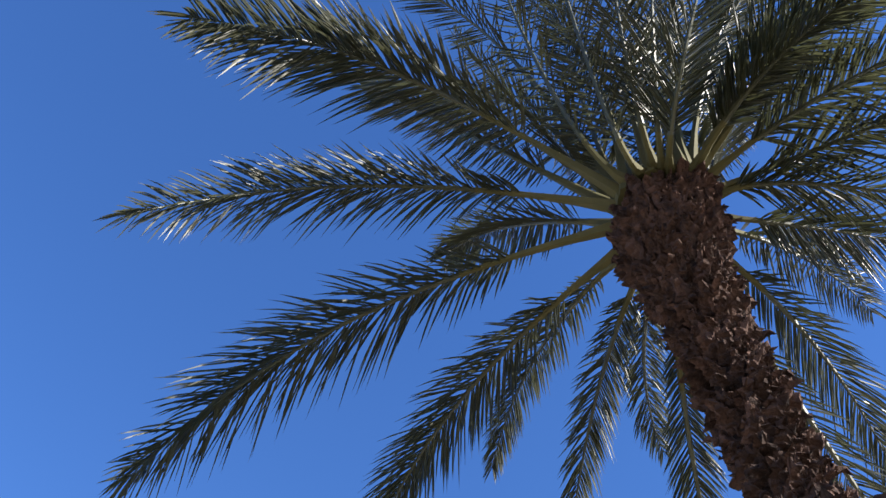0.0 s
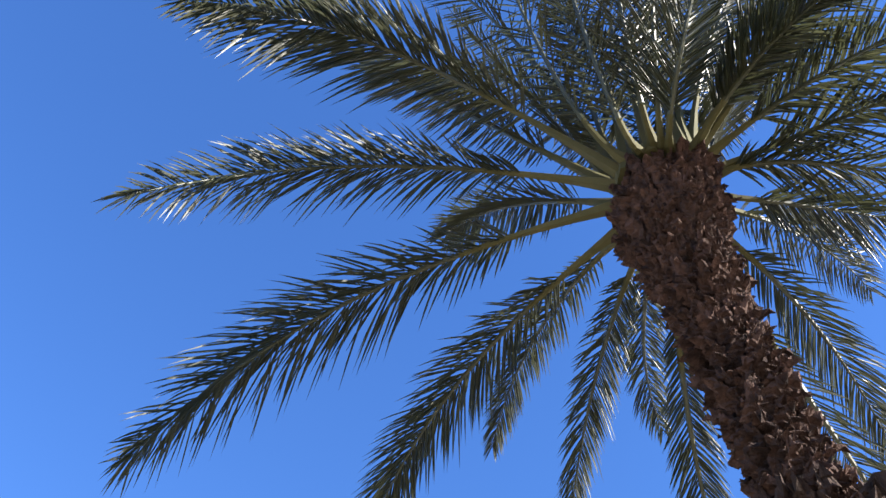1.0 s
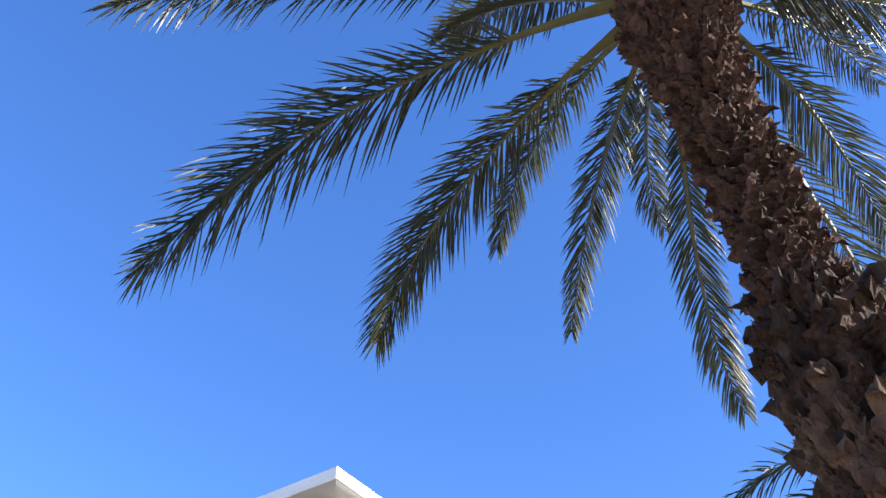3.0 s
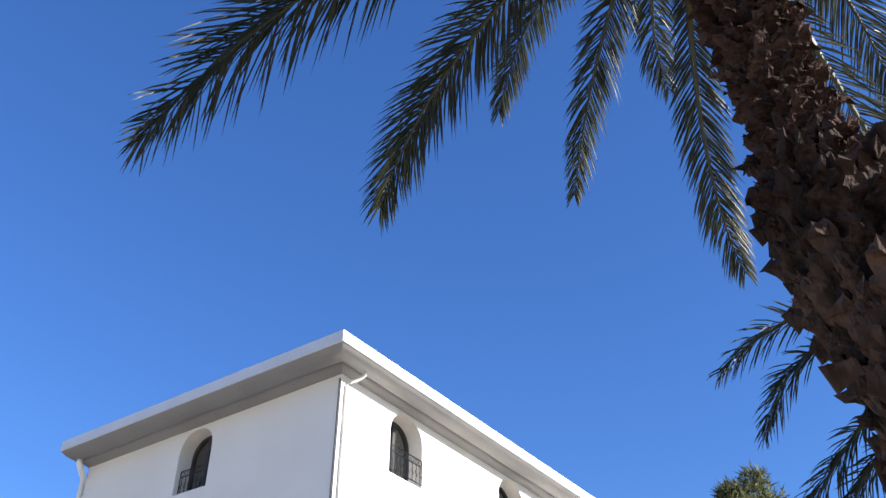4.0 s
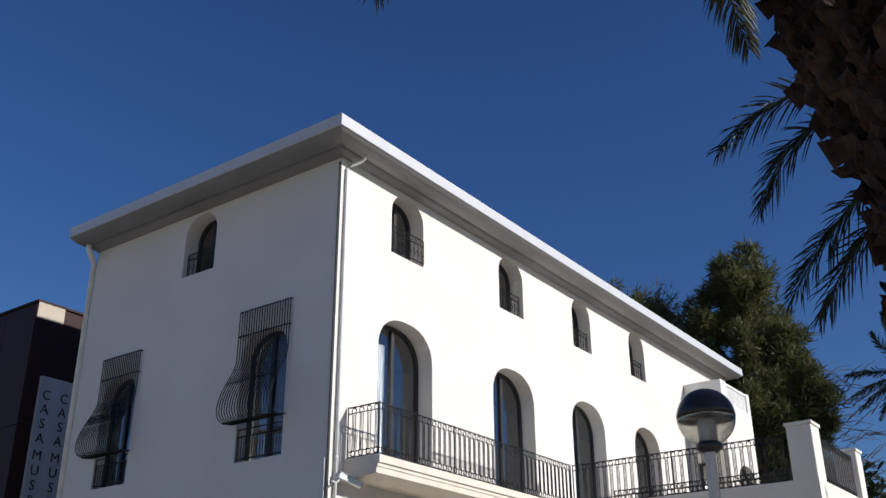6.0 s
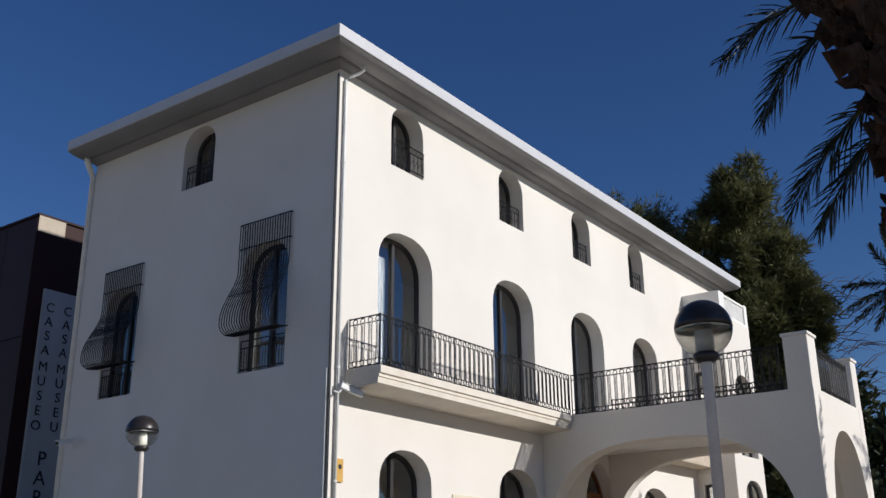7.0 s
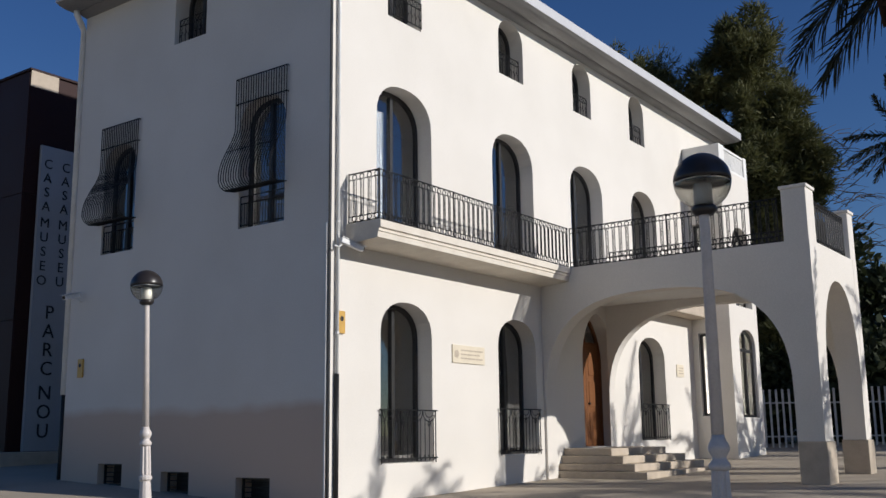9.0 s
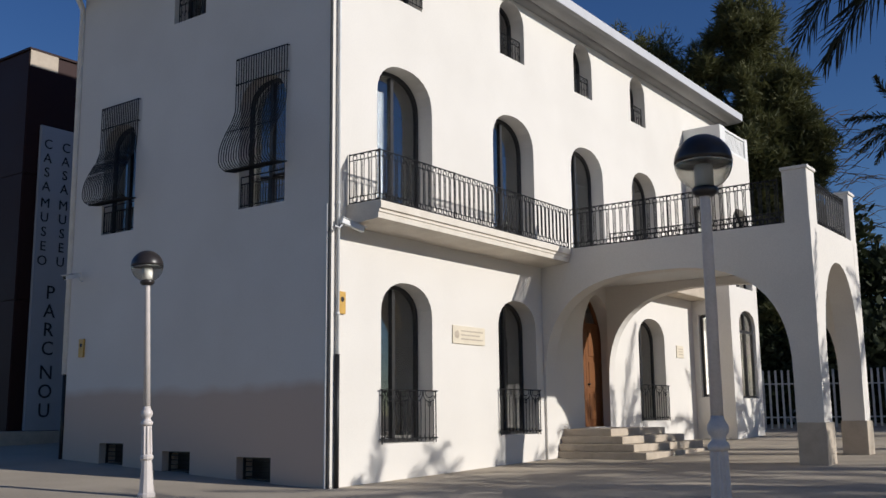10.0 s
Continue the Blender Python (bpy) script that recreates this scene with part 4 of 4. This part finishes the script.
palm_frond(palm, (1.29, 5.24, 7.32), (1.19, 6.70, 6.83), leaf=0.37, pairs=150, width=0.017)
palm_frond(palm, (1.74, 5.32, 7.82), (2.15, 6.56, 8.03), leaf=0.37, pairs=150, width=0.017)
palm_frond(palm, (1.92, 5.26, 6.29), (2.46, 6.44, 5.83), leaf=0.37, pairs=150, width=0.017)
palm_frond(palm, (2.90, 4.31, 8.04), (3.84, 5.12, 8.46), leaf=0.45, pairs=115, width=0.018)
palm_frond(palm, (2.74, 4.42, 7.02), (3.50, 5.36, 6.63), leaf=0.45, pairs=115, width=0.018)
palm_frond(palm, (3.07, 5.15, 6.14), (3.85, 6.08, 6.14), leaf=0.45, pairs=115, width=0.018)
palm_frond(palm, (2.52, 3.24, 7.30), (3.78, 3.11, 6.68), leaf=0.45, pairs=115, width=0.018)
palm_frond(palm, (2.35, 2.61, 7.27), (2.72, 1.60, 6.20), leaf=0.54, pairs=95, width=0.023, bare=0.24)
palm_frond(palm, (2.65, 2.98, 7.45), (3.34, 2.10, 6.76), leaf=0.54, pairs=95, width=0.023, bare=0.24)
palm_frond(palm, (2.02, 2.53, 7.43), (2.35, 1.71, 6.92), leaf=0.54, pairs=95, width=0.023, bare=0.24)
palm_frond(palm, (0.69, 3.12, 8.69), (0.02, 2.50, 11.88), leaf=0.50, pairs=84, width=0.021, bare=0.27)
palm_frond(palm, (0.98, 2.83, 8.27), (0.61, 2.22, 12.59), leaf=0.50, pairs=84, width=0.021, bare=0.27)
palm_frond(palm, (1.24, 2.73, 8.06), (1.14, 1.99, 10.20), leaf=0.50, pairs=84, width=0.021, bare=0.27)
palm_frond(palm, (1.41, 2.65, 7.98), (1.62, 1.63, 10.88), leaf=0.50, pairs=84, width=0.021, bare=0.27)
palm_frond(palm, (1.52, 2.59, 7.55), (1.93, 1.58, 8.95), leaf=0.50, pairs=84, width=0.021, bare=0.27)
palm_frond(palm, (1.95, 2.66, 7.59), (2.27, 1.64, 7.72), leaf=0.50, pairs=84, width=0.021, bare=0.27)
palm_frond(palm, (1.70, 3.84, 9.61), (2.15, 3.84, 12.05))
palm_frond(palm, (2.32, 3.74, 8.91), (2.94, 3.79, 10.06))
palm_frond(palm, (0.80, 3.92, 9.30), (-0.07, 4.00, 11.76))
palm_frond(palm, (2.11, 3.40, 9.18), (2.83, 2.83, 10.97))
palm_frond(palm, (1.10, 3.53, 9.10), (0.85, 3.19, 11.77))
palm_frond(palm, (2.27, 2.26, 7.55), (2.41, 1.22, 6.62), leaf=0.50, pairs=84, width=0.021, bare=0.27)
palm_frond(palm, (1.01, 3.35, 10.23), (0.01, 3.20, 11.65), leaf=0.50, pairs=84, width=0.021, bare=0.27)
palm_frond(palm, (1.32, 3.13, 9.70), (1.20, 2.86, 12.89), leaf=0.50, pairs=84, width=0.021, bare=0.27)
palm_frond(palm, (1.67, 3.19, 10.19), (1.93, 3.04, 12.77), leaf=0.50, pairs=84, width=0.021, bare=0.27)
palm_frond(palm, (1.80, 3.00, 9.17), (2.24, 2.56, 11.06), leaf=0.50, pairs=84, width=0.021, bare=0.27)
palm_frond(palm, (1.98, 2.88, 8.54), (2.44, 2.22, 9.23), leaf=0.50, pairs=84, width=0.021, bare=0.27)
palm_frond(palm, (0.27, 3.59, 10.73), (-0.95, 3.06, 11.00), leaf=0.50, pairs=84, width=0.021, bare=0.27)
palm_frond(palm, (2.59, 3.68, 7.46), (3.46, 3.88, 7.64), leaf=0.50, pairs=84, width=0.021, bare=0.27)
palm_frond(palm, (0.65, 4.15, 10.25), (-0.28, 4.59, 11.23), leaf=0.50, pairs=84, width=0.021, bare=0.27)


def other_palm(x, y, top, fronds, seed, leaf=0.42, label="", size=1.0, open_side=None):
    """A palm beyond: the same build, its fronds spread round the crown in two tiers."""
    r = random.Random(seed)
    p = new("palm_tree")
    tagged(p, label, "palm tree")
    z = ground_at(x, y)
    p["heart"], p["heart_radius"] = (x, y, top), 0.28
    st = [(x, y, z - 0.2, 0.36), (x, y, (z + top) / 2, 0.30), (x, y, top - 0.8, 0.30), (x, y, top - 0.3, 0.38), (x, y, top + 0.1, 0.26)]
    t = palm_trunk(p, st, r, sides=24)
    boots(p, t, st, z, top - 0.1, 0.16, 12, (0.16, 0.22, 0.07), HUSK, r, 60, (-0.4, -0.9))
    for k in range(fronds):
        g = 2.4 * k + r.uniform(-0.2, 0.2)
        tier = k / fronds
        if open_side and math.cos(g) * open_side[0] + math.sin(g) * open_side[1] > 0.25:
            continue
        reach = r.uniform(2.6, 3.3) * size
        rise = (1.9 * (1 - tier) + 0.2) * size
        fall = (2.2 * (1 - tier) - 1.9 * tier) * size
        mid = (x + math.cos(g) * reach * 0.5, y + math.sin(g) * reach * 0.5, top + rise * 0.75)
        tip = (x + math.cos(g) * reach, y + math.sin(g) * reach, top + rise * 0.75 + fall - 0.9)
        palm_frond(p, mid, tip, leaf=leaf, pairs=52, width=0.034)
    return p


beyond = other_palm(5.36, 9.22, 7.45, 22, 21, leaf=0.40, size=0.72, open_side=(-0.75, 0.66), label="date palm with drooping fronds, standing beyond the nearer trunk")
palm_frond(beyond, (3.99, 9.82, 7.49), (3.29, 10.08, 6.97), start=(4.72, 9.49, 7.52), leaf=0.45, pairs=64, width=0.024, bare=0.05)
palm_frond(beyond, (4.04, 9.80, 6.87), (3.63, 9.96, 6.12), start=(4.53, 9.58, 7.12), leaf=0.45, pairs=64, width=0.024, bare=0.05)
palm_frond(beyond, (4.29, 9.70, 5.76), (3.80, 9.90, 5.04), start=(4.81, 9.45, 6.32), leaf=0.45, pairs=64, width=0.024, bare=0.05)
palm_frond(beyond, (4.47, 9.61, 5.50), (4.04, 9.80, 4.80), start=(4.89, 9.41, 5.96), leaf=0.45, pairs=64, width=0.024, bare=0.05)
far_palm = other_palm(18.95, 38.0, 12.75, 22, 33, leaf=0.62, size=1.0, open_side=(-1, 0.2), label="tall date palm with dark fronds, far off past the porch")
palm_frond(far_palm, (18.09, 38.00, 13.76), (17.67, 38.00, 14.45), leaf=0.42, pairs=60, width=0.05)
palm_frond(far_palm, (17.46, 38.00, 12.83), (16.34, 38.00, 12.65), leaf=0.42, pairs=60, width=0.05)
palm_frond(far_palm, (17.51, 38.00, 12.33), (16.41, 38.00, 11.75), leaf=0.42, pairs=60, width=0.05)
palm_frond(far_palm, (17.70, 38.00, 12.10), (16.70, 38.00, 11.33), leaf=0.42, pairs=60, width=0.05)
palm_frond(far_palm, (18.47, 38.00, 14.37), (18.30, 38.00, 15.35), leaf=0.42, pairs=60, width=0.05)
palm_frond(far_palm, (18.03, 38.00, 11.98), (17.43, 38.00, 10.93), leaf=0.42, pairs=60, width=0.05)
# the row of palms beside the path, whose shade lies on the paving
shade_palm = other_palm(12.0, 4.9, 7.4, 30, 47, leaf=0.5, size=1.1, label="date palm in the row that shades the paving")
for x, y, turn in ((17.5, 4.6, 70), (21.5, 6.2, 150), (26.5, 7.4, 200)):
    copy_thing(shade_palm, pose(x, y, ground_at(x, y) - ground_at(12.0, 4.9)) @ pose(0, 0, 0, 0, 0, turn) @ pose(-12.0, -4.9, 0))
for x, y, top, seed in ((12.6, 12.6, 4.4, 61), (18.6, 20.6, 6.2, 62), (15.5, 15.5, 4.6, 63), (18.8, 27.2, 4.5, 64)):
    other_palm(x, y, top, 24, seed, leaf=0.46, label="shorter date palm in the row that shades the porch")


# ---- trees ----
def clump_tree(name, x, y, height, spread, seed, label, leaves=5000, mat=NEEDLE, low=0.25, leaf=0.22, columns=((0, 0, 1.0),), bare_twigs=0, slender=0.35, tuft=(0.55, 0.75), twig_side=None):
    """A tree of upswept limbs whose ends carry tufts of small narrow leaves, with gaps between the tufts."""
    r = random.Random(seed)
    t = new(name)
    z = ground_at(x, y)
    t.matrix_world = pose(x, y, z - 0.05)
    tagged(t, label, "tree")
    bm = bmesh.new()
    tube(bm, [(0, 0, 0), (0.1, 0.05, height * 0.3), (0.0, 0.1, height * 0.6), (0.1, 0.0, height * 0.93)], 0.3, 10, ends=(height * 0.022, 0.04))
    tips = []
    for k in range(46):
        s = low + (0.98 - low) * (k + r.random()) / 46
        g = r.uniform(0, 2 * math.pi)
        cx, cy, ch = columns[k % len(columns)]
        s2 = s * ch
        wide = spread * (0.35 + 0.75 * math.sin(min(1, (1.02 - s) * 1.25) * math.pi * 0.6)) * r.uniform(0.55, 1.1)
        a = Vector((cx * 0.4, cy * 0.4, height * s2 * 0.86))
        e = Vector((cx + math.cos(g) * wide, cy + math.sin(g) * wide, height * s2 + r.uniform(0.02, 0.09) * height))
        m = (a + e) / 2 + Vector((0, 0, -0.25))
        tube(bm, [a, m, e], 0.05, 5, ends=(0.09, 0.015))
        for q in (0.5, 0.75, 1.0):
            c = a.lerp(e, q)
            tips.append((c, tuft[0] + tuft[1] * r.random()))
            for _ in range(2):
                tips.append((c + Vector((r.uniform(-1, 1), r.uniform(-1, 1), r.uniform(-0.3, 0.9))) * 0.9, 0.64 * tuft[0] + 0.73 * tuft[1] * r.random()))
    for k in range(bare_twigs):
        g = r.uniform(0, 2 * math.pi)
        s = r.uniform(0.45, 0.85)
        if twig_side:
            g, s = r.uniform(-0.5, 0.4), r.uniform(0.40, 0.72)
        a = Vector((math.cos(g) * spread * 0.6 + (twig_side or 0), math.sin(g) * spread * 0.6, height * s))
        for _ in range(4):
            e = a + Vector((math.cos(g) * r.uniform(0.6, 1.6), math.sin(g) * r.uniform(0.6, 1.6), r.uniform(-0.7, 0.9)))
            tube(bm, [a, (a + e) / 2 + Vector((0, 0, 0.15)), e], 0.02, 4, ends=(0.022, 0.006))
            a = a.lerp(e, 0.5)
    part("trunk", bm, TREEBARK, t)
    verts, faces = [], []
    per = max(4, leaves // len(tips))
    for c, rad in tips:
        for _ in range(per):
            o = Vector((r.gauss(0, 1), r.gauss(0, 1), r.gauss(0, 1) * 0.85))
            o = o.normalized() * rad * r.random() ** 0.45
            q = c + o
            d = (o.normalized() * 0.6 + Vector((r.uniform(-1, 1), r.uniform(-1, 1), r.uniform(-0.4, 1.2)))).normalized()
            ln = leaf * r.uniform(0.6, 1.5)
            w = d.cross(Vector((r.uniform(-1, 1), r.uniform(-1, 1), r.uniform(-1, 1)))).normalized() * ln * slender * 0.5
            n0 = len(verts)
            if slender < 0.2:
                verts += [q - w, q + w, q + d * ln]
                faces.append((n0, n0 + 1, n0 + 2))
            else:
                verts += [q - w * 0.5, q + w * 0.5, q + d * ln * 0.55 + w, q + d * ln, q + d * ln * 0.55 - w]
                faces.append((n0, n0 + 1, n0 + 2, n0 + 3, n0 + 4))
    tagged(part("crown", mesh_of("crown", verts, faces, mat), None, t), kind="stuff")
    return t


clump_tree("conifer_tree", 13.55, 40.5, 18.1, 1.05, 3, "large dark green conifer with uneven tufted crown behind the house", leaves=170000, low=0.12, leaf=0.33, slender=0.19, tuft=(0.42, 0.55), columns=((0.45, 0, 1.0), (-0.8, -0.2, 0.98), (1.3, 0.2, 0.99), (-1.9, 0.5, 0.9), (2.3, 0, 0.74), (-0.3, -0.6, 0.86), (-2.4, 0.3, 0.74), (1.0, -0.7, 0.78)), bare_twigs=34, twig_side=1.9)
clump_tree("broadleaf_tree", 9.5, 42.5, 16.6, 1.5, 8, "darker feathery tree with bare twigs behind the roof", leaves=45000, low=0.3, leaf=0.3, slender=0.16, bare_twigs=40)
clump_tree("shade_tree", 23.5, 44.0, 8.6, 3.2, 14, "dark bushy tree behind the metal fence", leaves=26000, mat=DARKLEAF, low=0.08, leaf=0.36, slender=0.5)
clump_tree("shade_tree", 16.2, 41.0, 7.5, 3.2, 15, "dark bushy tree behind the metal fence", leaves=22000, mat=DARKLEAF, low=0.04, leaf=0.36, slender=0.5)
clump_tree("shade_tree", 29.5, 47.0, 10.0, 3.8, 17, "dark bushy tree behind the metal fence", leaves=22000, mat=DARKLEAF, low=0.05, leaf=0.4, slender=0.5)

clump_tree("shade_tree", 25.2, 31.2, 8.2, 2.8, 19, "dark bushy tree that shades the metal fence", leaves=16000, mat=DARKLEAF, low=0.2, leaf=0.36, slender=0.5)


def hedge(x0, y0, x1, y1, height, seed):
    r = random.Random(seed)
    verts, faces = [], []
    n = 22000
    for _ in range(n):
        s = r.random()
        x, y = x0 + (x1 - x0) * s, y0 + (y1 - y0) * s + r.uniform(-0.7, 0.7)
        h = height * (0.85 + 0.3 * noise.noise(Vector((x * 0.6, y * 0.6, seed)))) * r.random() ** 0.7
        q = Vector((x, y, ground_at(x, y) + h))
        d = Vector((r.uniform(-1, 1), r.uniform(-1, 1), r.uniform(-0.5, 1))).normalized()
        w = d.cross(Vector((r.uniform(-1, 1), r.uniform(-1, 1), r.uniform(-1, 1)))).normalized() * 0.09
        n0 = len(verts)
        verts += [q - w, q + w, q + d * 0.34]
        faces.append((n0, n0 + 1, n0 + 2))
    ob = new("hedge", mesh_of("hedge", verts, faces, DARKLEAF))
    tagged(ob, "dense dark green hedge growing behind the metal fence", "hedge", kind="stuff")


hedge(9.0, 39.0, 30.0, 39.5, 4.2, 4)
